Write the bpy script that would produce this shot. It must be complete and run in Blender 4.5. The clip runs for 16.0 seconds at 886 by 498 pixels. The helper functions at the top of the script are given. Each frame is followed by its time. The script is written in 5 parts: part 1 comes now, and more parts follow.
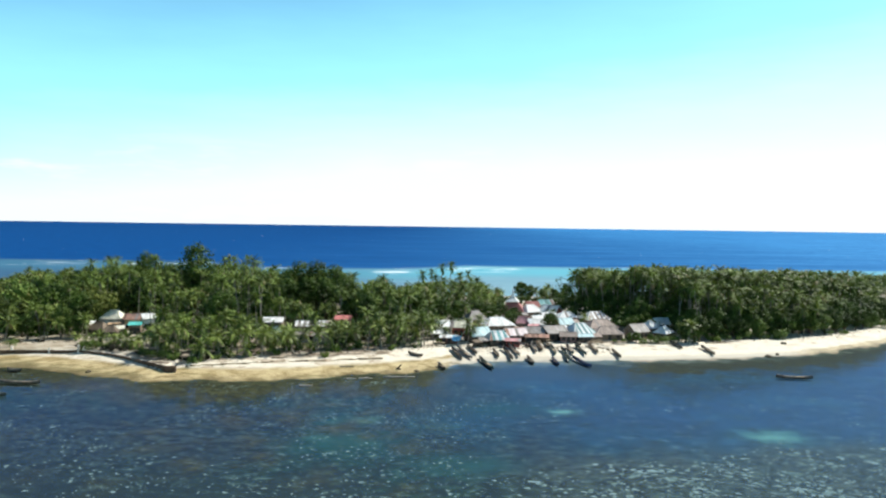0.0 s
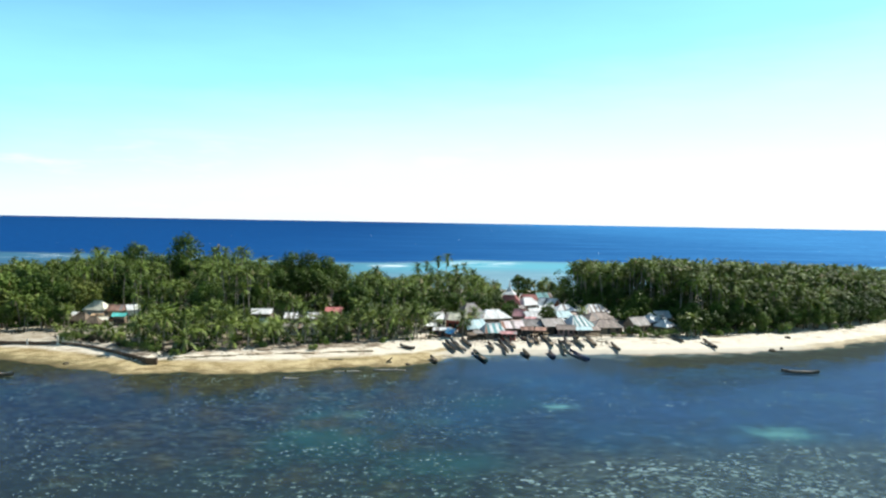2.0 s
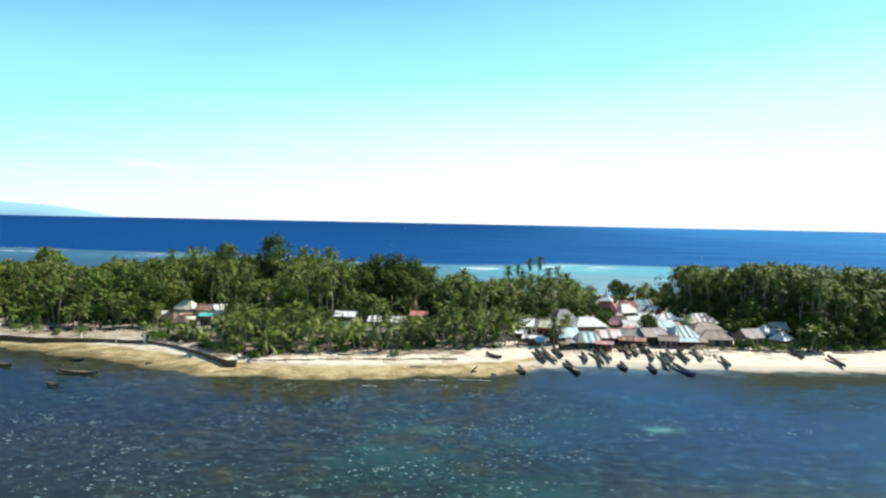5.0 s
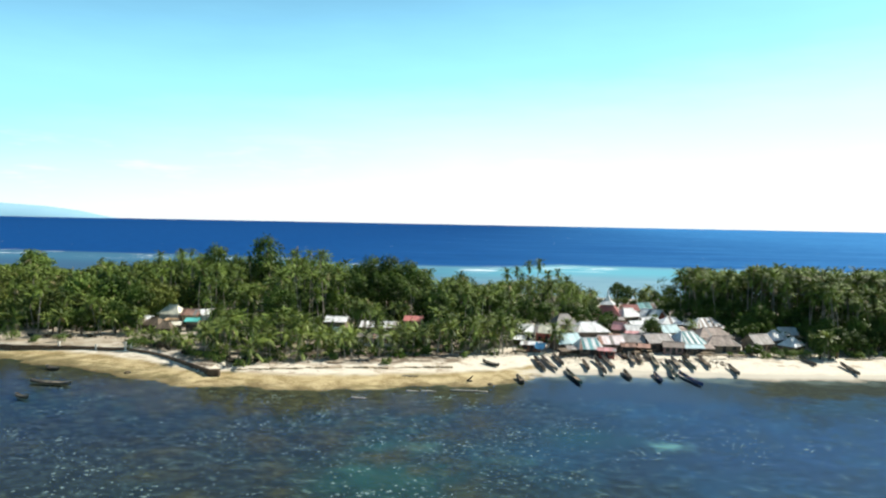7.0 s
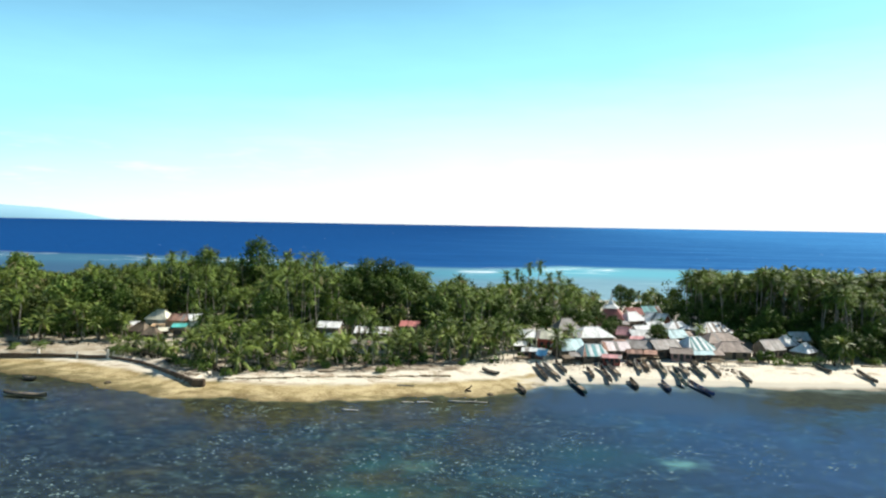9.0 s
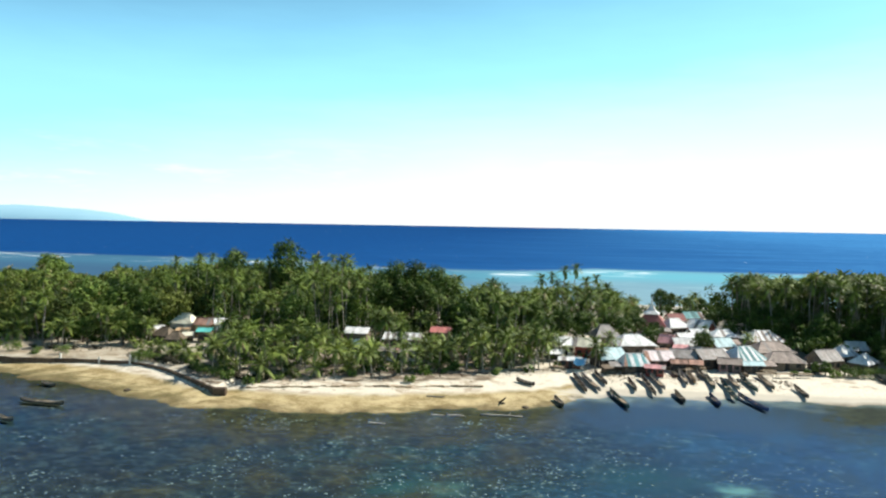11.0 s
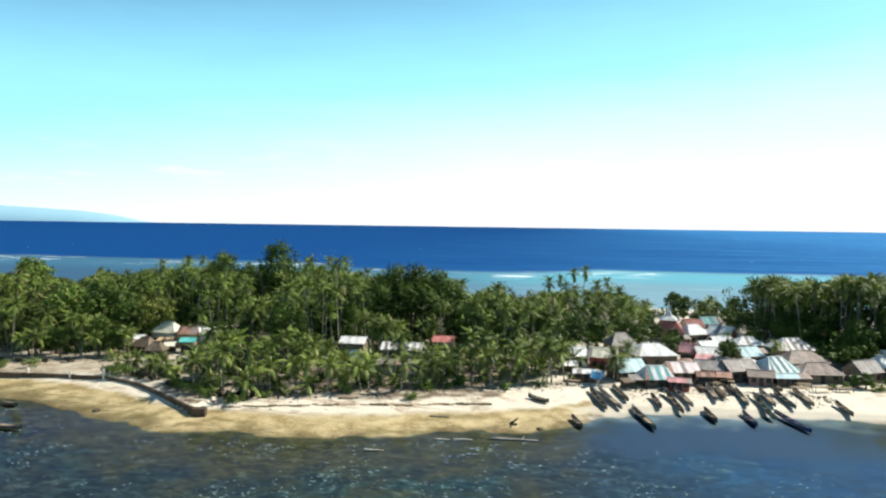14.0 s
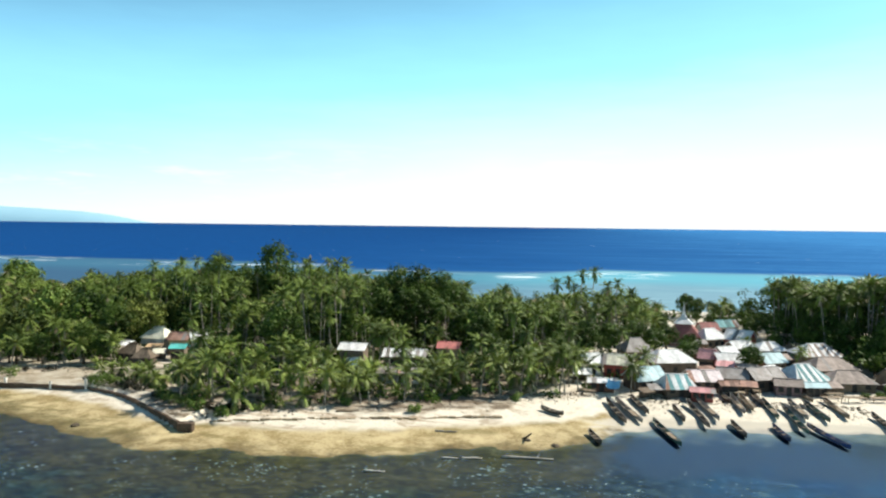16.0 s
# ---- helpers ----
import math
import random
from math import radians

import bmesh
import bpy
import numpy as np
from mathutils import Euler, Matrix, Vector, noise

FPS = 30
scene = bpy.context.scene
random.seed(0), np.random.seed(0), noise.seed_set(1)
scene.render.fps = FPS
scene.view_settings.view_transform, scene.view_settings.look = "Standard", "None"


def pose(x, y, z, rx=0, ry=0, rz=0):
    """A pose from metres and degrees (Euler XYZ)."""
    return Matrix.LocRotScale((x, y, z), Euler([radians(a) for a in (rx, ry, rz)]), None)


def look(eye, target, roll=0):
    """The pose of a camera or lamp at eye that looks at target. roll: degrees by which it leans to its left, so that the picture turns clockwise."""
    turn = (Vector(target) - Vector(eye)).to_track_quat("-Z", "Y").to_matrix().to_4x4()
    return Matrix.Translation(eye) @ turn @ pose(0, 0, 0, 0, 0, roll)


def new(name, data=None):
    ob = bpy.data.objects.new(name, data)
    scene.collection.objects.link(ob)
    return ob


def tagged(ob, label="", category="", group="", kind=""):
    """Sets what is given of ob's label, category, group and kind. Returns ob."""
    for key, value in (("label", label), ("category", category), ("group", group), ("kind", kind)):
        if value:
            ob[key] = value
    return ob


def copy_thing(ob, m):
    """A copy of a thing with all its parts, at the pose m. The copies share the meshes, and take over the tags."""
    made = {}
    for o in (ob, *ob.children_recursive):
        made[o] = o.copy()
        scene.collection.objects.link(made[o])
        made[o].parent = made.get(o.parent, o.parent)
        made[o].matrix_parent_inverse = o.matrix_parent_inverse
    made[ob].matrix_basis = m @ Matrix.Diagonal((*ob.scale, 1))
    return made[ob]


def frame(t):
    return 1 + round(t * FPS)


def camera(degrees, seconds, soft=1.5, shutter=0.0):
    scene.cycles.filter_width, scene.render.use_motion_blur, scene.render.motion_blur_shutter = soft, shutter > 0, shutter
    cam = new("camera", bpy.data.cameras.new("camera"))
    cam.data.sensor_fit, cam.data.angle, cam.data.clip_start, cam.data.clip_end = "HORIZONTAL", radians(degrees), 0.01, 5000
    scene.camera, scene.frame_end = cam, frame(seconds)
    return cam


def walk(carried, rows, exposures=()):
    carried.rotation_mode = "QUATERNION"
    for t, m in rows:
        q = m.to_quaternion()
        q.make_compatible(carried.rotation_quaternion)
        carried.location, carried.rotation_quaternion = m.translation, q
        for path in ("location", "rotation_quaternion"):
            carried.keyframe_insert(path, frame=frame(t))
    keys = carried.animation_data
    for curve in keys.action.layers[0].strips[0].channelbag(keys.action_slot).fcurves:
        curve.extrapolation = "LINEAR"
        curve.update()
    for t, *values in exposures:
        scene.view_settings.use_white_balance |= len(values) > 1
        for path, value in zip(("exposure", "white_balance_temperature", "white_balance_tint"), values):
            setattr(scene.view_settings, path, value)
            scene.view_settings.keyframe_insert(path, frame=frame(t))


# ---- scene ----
cam = camera(63.6, 16.0, soft=2.25)
PATH = [
    (0, (-0.014, 2.116, 37.395), (-0.044, 4.114, 37.318), 0.8),
    (0.5, (0.391, 3.711, 36.999), (0.362, 5.709, 36.917), 0.9),
    (1, (0.83, 5.391, 36.43), (0.801, 7.389, 36.345), 0.9),
    (1.5, (1.248, 7.12, 35.798), (1.219, 9.118, 35.711), 1.0),
    (2, (1.601, 8.875, 35.256), (1.572, 10.872, 35.169), 1.0),
    (2.5, (1.856, 10.727, 34.928), (1.826, 12.725, 34.842), 1.0),
    (3, (2.038, 12.586, 34.754), (1.988, 14.583, 34.67), 1.0),
    (3.5, (2.231, 14.356, 34.657), (1.948, 16.334, 34.571), 1.2),
    (4, (2.419, 16.24, 34.632), (2.125, 18.216, 34.546), 1.2),
    (6.5, (2.81, 26.381, 34.776), (2.518, 28.358, 34.693), 1.1),
    (7, (2.745, 28.442, 34.824), (2.452, 30.418, 34.741), 1.1),
    (7.5, (2.625, 30.451, 34.861), (2.334, 32.428, 34.779), 1.0),
    (8, (2.452, 32.387, 34.879), (2.161, 34.364, 34.797), 1.0),
    (10.5, (1.19, 42.217, 34.988), (0.898, 44.194, 34.91), 1.0),
    (11, (0.841, 44.247, 34.943), (0.461, 46.209, 34.865), 1.0),
    (11.5, (0.392, 46.417, 34.941), (0.011, 48.379, 34.862), 1.0),
    (12, (-0.196, 48.639, 34.932), (-0.575, 50.601, 34.854), 1.0),
    (12.5, (-0.796, 50.922, 34.925), (-1.176, 52.884, 34.847), 0.9),
    (13, (-1.41, 53.291, 34.904), (-1.788, 55.253, 34.826), 0.9),
    (13.5, (-2.055, 55.672, 34.906), (-2.433, 57.635, 34.829), 0.8),
    (14, (-2.72, 58.044, 34.886), (-3.098, 60.007, 34.809), 0.8),
    (14.5, (-3.387, 60.423, 34.868), (-3.765, 62.385, 34.791), 0.7),
    (15, (-4.054, 62.731, 34.803), (-4.433, 64.693, 34.727), 0.7),
    (15.5, (-4.714, 65.002, 34.737), (-5.093, 66.965, 34.661), 0.7),
    (16, (-5.431, 67.279, 34.688), (-5.811, 69.241, 34.611), 0.7),
]


def between(a, b, t, turned):
    """A row at t between two rows of PATH, with its own share of the turn done."""
    f = (t - a[0]) / (b[0] - a[0])
    eye = Vector(a[1]).lerp(Vector(b[1]), f)
    aim = (Vector(a[2]) - Vector(a[1])).lerp(Vector(b[2]) - Vector(b[1]), turned)
    return (t, eye, eye + aim, a[3] + (b[3] - a[3]) * turned)


ROW = {row[0]: row for row in PATH}
PANS = [between(ROW[3], ROW[3.5], t, f) for t, f in ((3.1, 0.13), (3.2, 0.34), (3.3, 0.62), (3.4, 0.88))]
PANS += [between(ROW[10.5], ROW[11], t, f) for t, f in ((10.6, 0.03), (10.7, 0.17), (10.8, 0.68), (10.9, 0.98))]
walk(cam, [(t, look(eye, target, roll)) for t, eye, target, roll in sorted(PATH + PANS, key=lambda r: r[0])],
     [(0, 0.66, 6250, 9.5), (4, 0.66, 6270, 9.5), (6.5, 0.66, 6500, 10), (16, 0.66, 6520, 10)])

# ---- world and sun ----
SUN = Vector((0.80, 0.52, 1.0)).normalized()


class Nodes:
    """A short way to write node trees."""

    def __init__(self, tree):
        self.tree = tree
        tree.nodes.clear()

    def add(self, kind, **inputs):
        node = self.tree.nodes.new(kind)
        for key, value in inputs.items():
            self.put(node.inputs[key.replace("_", " ")], value)
        return node

    def put(self, socket, value):
        if hasattr(value, "is_output"):
            self.tree.links.new(value, socket)
        elif isinstance(value, tuple) and len(value) == 3 and socket.type == "RGBA":
            socket.default_value = (*value, 1)
        else:
            socket.default_value = value

    def math(self, op, a, b=0.0, c=0.0, clamp=False):
        node = self.tree.nodes.new("ShaderNodeMath")
        node.operation, node.use_clamp = op, clamp
        for socket, value in zip(node.inputs, (a, b, c)):
            self.put(socket, value)
        return node.outputs[0]

    def step(self, value, lo, hi, a=0.0, b=1.0):
        node = self.tree.nodes.new("ShaderNodeMapRange")
        node.interpolation_type = "SMOOTHSTEP"
        for socket, v in zip(node.inputs, (value, lo, hi, a, b)):
            self.put(socket, v)
        return node.outputs[0]

    def mix(self, fac, a, b, blend="MIX"):
        node = self.tree.nodes.new("ShaderNodeMix")
        node.data_type, node.blend_type = "RGBA", blend
        self.put(node.inputs[0], fac), self.put(node.inputs[6], a), self.put(node.inputs[7], b)
        return node.outputs[2]

    def shade(self, fac, a, b):
        node = self.tree.nodes.new("ShaderNodeMixShader")
        self.put(node.inputs[0], fac), self.put(node.inputs[1], a), self.put(node.inputs[2], b)
        return node.outputs[0]

    def noise(self, where, scale, detail=3.0, rough=0.55, warp=0.0):
        node = self.add("ShaderNodeTexNoise", Vector=where, Scale=scale, Detail=detail, Roughness=rough, Distortion=warp)
        return node.outputs["Fac"]

    def scaled(self, where, x, y, z):
        node = self.tree.nodes.new("ShaderNodeVectorMath")
        node.operation = "MULTIPLY"
        self.put(node.inputs[0], where)
        node.inputs[1].default_value = (x, y, z)
        return node.outputs[0]

    def ramp(self, fac, *stops):
        node = self.tree.nodes.new("ShaderNodeValToRGB")
        ramp = node.color_ramp
        while len(ramp.elements) < len(stops):
            ramp.elements.new(0.5)
        for e, (at, colour) in zip(ramp.elements, stops):
            e.position, e.color = at, (*colour, 1)
        self.put(node.inputs[0], fac)
        return node.outputs[0]

    def bump(self, height, strength, distance):
        return self.add("ShaderNodeBump", Height=height, Strength=strength, Distance=distance).outputs[0]


def make_world():
    world = bpy.data.worlds.new("sky")
    scene.world = world
    world.use_nodes = True
    n = Nodes(world.node_tree)
    sky = n.add("ShaderNodeTexSky")
    sky.sky_type, sky.sun_disc = "NISHITA", False
    sky.sun_elevation, sky.sun_rotation = math.asin(SUN.z), math.atan2(SUN.x, SUN.y)
    way = n.add("ShaderNodeTexCoord").outputs["Generated"]
    xyz = n.add("ShaderNodeSeparateXYZ", Vector=way)
    x, z = xyz.outputs[0], xyz.outputs[2]
    cloud = n.noise(n.scaled(way, 3.0, 3.0, 16.0), 2.2, 5.0, 0.6)
    puff = n.math("MULTIPLY", n.step(cloud, 0.5, 0.72), n.step(z, 0.14, 0.02), clamp=True)
    rise = n.math("MULTIPLY", z, n.math("MULTIPLY_ADD", x, -0.45, 1.0))
    rise = n.math("ADD", rise, n.math("MULTIPLY_ADD", cloud, 0.03, -0.015))
    rise = n.math("ADD", rise, n.math("MULTIPLY", n.math("MAXIMUM", n.math("MULTIPLY_ADD", x, -1.0, -0.12), 0.0), n.step(z, 0.20, 0.06, 0.0, 0.13)))
    air = n.ramp(rise, (0.0, (0.94, 1.0, 0.98)), (0.07, (0.93, 1.0, 0.98)), (0.135, (0.70, 1.0, 1.0)), (0.20, (0.40, 0.97, 1.0)),
                 (0.285, (0.27, 0.70, 0.97)), (0.42, (0.08, 0.22, 0.42)), (1.0, (0.015, 0.045, 0.11)))
    air = n.mix(puff, air, (1.0, 1.0, 1.0))
    blue = n.mix(1.0, sky.outputs[0], (0.12, 0.12, 0.12), "MULTIPLY")
    both = n.mix(0.93, blue, air)
    back = n.add("ShaderNodeBackground", Color=both, Strength=0.709)
    n.tree.links.new(back.outputs[0], n.add("ShaderNodeOutputWorld").inputs[0])


make_world()
sun_data = bpy.data.lights.new("sun", "SUN")
sun_data.energy, sun_data.angle, sun_data.color = 4.81, radians(0.5), (1.0, 0.94, 0.83)
sun = new("sun", sun_data)
sun.matrix_world = look(SUN * 300, (0, 0, 0))


# ---- materials ----
def material(name):
    mat = bpy.data.materials.new(name)
    mat.use_nodes = True
    n = Nodes(mat.node_tree)
    n.out = n.add("ShaderNodeOutputMaterial")
    n.place = n.add("ShaderNodeNewGeometry").outputs["Position"]
    n.local = n.add("ShaderNodeTexCoord").outputs["Object"]
    n.chance = n.add("ShaderNodeObjectInfo").outputs["Random"]
    n.island = n.add("ShaderNodeNewGeometry").outputs["Random Per Island"]
    return mat, n


def finish(n, shader):
    n.tree.links.new(shader, n.out.inputs[0])


def surface(name, colour, other, rough=0.7, grain=3.0, stains=0.35, bump=0.25, depth=0.02, metal=0.0, vary=0.22):
    """Paint, wood, stone or metal: two colours in stains and grain, and a different tone for each piece."""
    mat, n = material(name)
    big = n.step(n.noise(n.local, stains, 4.0, 0.6), 0.38, 0.66)
    fine = n.noise(n.local, grain, 5.0, 0.65)
    c = n.mix(n.math("MULTIPLY", big, 0.8), colour, other)
    c = n.mix(n.step(fine, 0.35, 0.75, 0.0, 0.5), c, tuple(0.45 * v for v in other))
    tone = n.math("MULTIPLY_ADD", n.chance, 2 * vary, 1 - vary)
    hsv = n.add("ShaderNodeHueSaturation", Color=c, Value=tone)
    p = n.add("ShaderNodeBsdfPrincipled", Base_Color=hsv.outputs[0], Roughness=rough, Metallic=metal, Specular_IOR_Level=0.22)
    n.put(p.inputs["Normal"], n.bump(fine, bump, depth))
    finish(n, p.outputs[0])
    return mat


def foliage(name, dark, light, dry=(0.22, 0.17, 0.06), dryness=0.1, gloss=0.42, shine=0.10):
    mat, n = material(name)
    mixed = n.math("ADD", n.math("MULTIPLY_ADD", n.math("POWER", n.island, 1.6), 0.62, 0.10), n.math("MULTIPLY", n.chance, 0.30))
    patch = n.noise(n.place, 0.22, 2.0)
    c = n.mix(n.math("ADD", n.math("MULTIPLY", mixed, 0.7), n.step(patch, 0.36, 0.66, -0.12, 0.42)), dark, light)
    c = n.mix(n.step(n.island, 1 - dryness, 1 - 0.6 * dryness), c, dry)
    p = n.add("ShaderNodeBsdfPrincipled", Base_Color=c, Roughness=gloss, Specular_IOR_Level=shine)
    thin = n.add("ShaderNodeBsdfTranslucent", Color=n.mix(0.5, c, light))
    finish(n, n.shade(0.09, p.outputs[0], thin.outputs[0]))
    return mat


def ground_material():
    """Pale coral sand on the beach, ochre weed between the tides, and a dark seabed with weed and sand."""
    mat, n = material("ground")
    xyz = n.add("ShaderNodeSeparateXYZ", Vector=n.place)
    x, y, z = xyz.outputs
    z = n.math("ADD", n.math("MAXIMUM", z, 0.0), n.math("MULTIPLY", n.math("MINIMUM", z, 0.0), 2.5))
    big = n.noise(n.place, 0.035, 4.0, 0.6, 0.4)
    mid = n.noise(n.place, 0.22, 4.0, 0.62)
    fine = n.noise(n.place, 2.2, 5.0, 0.65)
    level = n.math("ADD", z, n.math("MULTIPLY_ADD", mid, 0.5, -0.25))
    # seabed: weed, turquoise hollows, coral rubble
    streaks = n.noise(n.scaled(n.place, 0.75, 1.0, 1.0), 0.6, 4.0, 0.65, 0.6)
    mottle = n.noise(n.scaled(n.place, 0.7, 1.0, 1.0), 0.62, 5.0, 0.68, 0.8)
    bed = n.mix(n.step(big, 0.38, 0.58), (0.037, 0.046, 0.028), (0.023, 0.075, 0.050))
    right = n.math("ADD", x, n.math("MULTIPLY_ADD", big, 60.0, -30.0))
    outer = n.math("ADD", y, n.math("MULTIPLY_ADD", big, 40.0, -20.0))
    # bluish sandy bottom to the right, the sky's reflection painted into it
    blue = n.math("MULTIPLY", n.step(right, -30.0, 40.0), n.step(outer, 100.0, 142.0))
    bed = n.mix(n.math("MULTIPLY", blue, 0.85), bed, (0.022, 0.077, 0.188))
    # soft reflections of white clouds, painted as paler patches on the bed
    cloud_reflection = n.noise(n.scaled(n.place, 0.7, 1.0, 1.0), 0.07, 3.0, 0.55, 0.5)
    bed = n.mix(n.math("MULTIPLY", blue, n.step(cloud_reflection, 0.46, 0.66, 0.0, 0.6)), bed, (0.042, 0.135, 0.225))
    bed = n.mix(n.math("MULTIPLY", n.step(right, 0.0, -60.0, 0.0, 0.95), n.step(outer, 155.0, 122.0, 0.35, 1.0)), bed, (0.060, 0.066, 0.066))
    inshore = n.math("MULTIPLY_ADD", x, -0.22, outer)
    stony = n.math("MULTIPLY", n.step(right, 0.0, 16.0), n.step(inshore, 119.0, 104.0))
    bed = n.mix(n.math("MULTIPLY", stony, 0.8), bed, (0.125, 0.118, 0.080))
    bed = n.mix(n.step(mid, 0.45, 0.75, 0.0, 0.6), bed, (0.050, 0.062, 0.036))
    bed = n.mix(n.math("MULTIPLY", n.math("MULTIPLY_ADD", blue, -0.55, 1.0), n.step(mottle, 0.40, 0.60, 0.85, 0.0)), bed, (0.006, 0.011, 0.012))
    bed = n.mix(n.math("MULTIPLY", n.step(outer, 122.0, 98.0), n.step(right, 20.0, -30.0, 0.0, 0.6)), bed, (0.034, 0.042, 0.040))
    flecked = n.math("MULTIPLY", n.math("MULTIPLY_ADD", blue, -0.45, 1.0), n.step(right, -70.0, -20.0, 0.55, 1.0))
    bed = n.mix(n.math("MULTIPLY", flecked, n.step(streaks, 0.56, 0.74, 0.0, 0.35)), bed, (0.13, 0.19, 0.15))
    bed = n.mix(n.math("MULTIPLY", flecked, n.step(mottle, 0.57, 0.68, 0.0, 0.8)), bed, (0.24, 0.27, 0.21))
    warp = n.math("ADD", n.math("MULTIPLY_ADD", mid, 16.0, -8.0), n.math("MULTIPLY_ADD", streaks, 14.0, -7.0))
    ragged = n.math("MULTIPLY", warp, 0.7)
    for px, py, half, tint, amount in ((58.0, 130.0, 13.0, (0.030, 0.095, 0.095), 0.7), (-19.0, 122.0, 16.0, (0.026, 0.105, 0.078), 0.85), (2.0, 112.0, 13.0, (0.026, 0.098, 0.075), 0.8), (10.0, 146.0, 14.0, (0.020, 0.088, 0.088), 0.75), (-22.0, 134.0, 9.0, (0.030, 0.110, 0.085), 0.8), (22.5, 143.8, 5.6, (0.28, 0.47, 0.38), 0.85), (57.5, 129.6, 9.0, (0.24, 0.44, 0.34), 0.85), (-16.0, 136.0, 5.5, (0.17, 0.28, 0.20), 0.75), (-2.0, 132.0, 5.0, (0.10, 0.20, 0.15), 0.7), (-24.0, 124.0, 5.0, (0.10, 0.21, 0.15), 0.6)):
        dx, dy = n.math("SUBTRACT", x, px), n.math("MULTIPLY", n.math("SUBTRACT", y, py), 1.5)
        away = n.math("ADD", n.math("SQRT", n.math("ADD", n.math("MULTIPLY", dx, dx), n.math("MULTIPLY", dy, dy))), ragged)
        bed = n.mix(n.step(away, half, -2.0, 0.0, amount), bed, tint)
    weed = n.mix(mid, (0.080, 0.052, 0.011), (0.170, 0.112, 0.022))
    ochre = n.mix(n.step(n.math("ADD", n.math("MULTIPLY", mid, 0.6), n.math("MULTIPLY", fine, 0.4)), 0.38, 0.6),
                  (0.27, 0.195, 0.072), (0.54, 0.435, 0.23))
    sand = n.mix(n.step(fine, 0.40, 0.75), (0.76, 0.70, 0.57), (0.56, 0.49, 0.37))
    debris = n.noise(n.scaled(n.place, 0.5, 1.0, 1.0), 0.5, 5.0, 0.7)
    dirty = n.math("MAXIMUM", n.step(x, 0.0, -22.0, 0.35, 1.0), n.math("MULTIPLY", n.step(x, 40.0, 52.0), n.step(z, 1.0, 1.3)))
    sand = n.mix(n.math("MULTIPLY", dirty, n.step(mid, 0.50, 0.66, 0.0, 0.75)), sand, (0.34, 0.26, 0.17))
    sand = n.mix(n.math("MULTIPLY", dirty, n.step(debris, 0.58, 0.70, 0.0, 0.65)), sand, (0.16, 0.11, 0.07))
    tide = n.noise(n.scaled(n.place, 0.12, 0.9, 1.0), 0.8, 4.0, 0.6, 0.8)
    stranded = n.math("MULTIPLY", n.math("MULTIPLY", n.step(x, -18.0, -28.0), n.step(x, -72.0, -62.0)), n.step(z, 0.55, 0.75))
    sand = n.mix(n.math("MULTIPLY", stranded, n.step(tide, 0.50, 0.62, 0.0, 0.75)), sand, (0.36, 0.26, 0.17))
    litter = n.mix(fine, (0.10, 0.07, 0.035), (0.30, 0.23, 0.13))
    # weed grows on the flats to both sides of the village landing
    dry = n.step(n.math("ADD", x, warp), 3.0, -4.0)
    weedy = n.math("MAXIMUM", dry, n.step(n.math("ADD", x, warp), 44.0, 52.0))
    dry = n.math("MAXIMUM", dry, n.step(n.math("ADD", x, warp), 95.0, 110.0, 0.0, 0.7))
    ochre = n.mix(n.step(n.noise(n.scaled(n.place, 0.35, 1.0, 1.0), 0.3, 4.0, 0.6), 0.52, 0.66, 0.0, 0.7), ochre, (0.19, 0.15, 0.045))
    weed = n.mix(weedy, (0.058, 0.080, 0.116), weed)
    ochre = n.mix(dry, (0.55, 0.50, 0.40), ochre)
    outer_flat = n.math("MULTIPLY", n.step(n.math("ADD", x, warp), -66.0, -80.0), n.step(level, 0.42, 0.12))
    ochre = n.mix(n.math("MULTIPLY", outer_flat, n.step(streaks, 0.36, 0.56, 0.9, 0.55)), ochre, (0.125, 0.105, 0.030))
    weed = n.mix(n.math("MULTIPLY", n.math("MULTIPLY_ADD", weedy, 0.8, 0.2), n.step(mottle, 0.40, 0.58, 0.7, 0.0)), weed, (0.014, 0.013, 0.006))
    weed = n.mix(n.math("MULTIPLY", weedy, n.step(mottle, 0.57, 0.68, 0.0, 0.5)), weed, (0.26, 0.23, 0.14))
    grown = n.math("MULTIPLY_ADD", n.math("MULTIPLY", dry, n.step(x, -68.0, -42.0)), 0.07, n.math("ADD", z, n.math("MULTIPLY_ADD", mid, 0.4, -0.2)))
    steep = n.step(n.math("ADD", x, warp), 42.0, 58.0)
    grown = n.math("MULTIPLY_ADD", steep, -0.20, grown)
    weed = n.mix(n.math("MULTIPLY", steep, 0.6), weed, (0.040, 0.028, 0.008))
    c = n.mix(n.step(grown, -0.86, -0.56), bed, weed)
    shallow = n.math("MULTIPLY_ADD", n.math("SUBTRACT", 1.0, weedy), 0.12, level)
    c = n.mix(n.step(shallow, -0.22, 0.34), c, ochre)
    c = n.mix(n.step(level, 0.50, 0.85), c, sand)
    # leaf litter inland; its brown also carries the shade band before the palms
    c = n.mix(n.step(n.math("ADD", z, n.math("MULTIPLY_ADD", big, 0.8, -0.4)), 1.64, 1.9), c, n.mix(n.step(debris, 0.44, 0.56, 0.75, 0.1), sand, litter))
    # dark leaf mould below the palms, with their shade painted into it
    mould_shade = n.math("MULTIPLY", n.math("MULTIPLY", n.step(x, -4.0, -16.0), n.step(x, -86.0, -76.0)), n.step(n.math("ADD", z, n.math("MULTIPLY_ADD", mid, 0.5, -0.25)), 1.50, 1.72))
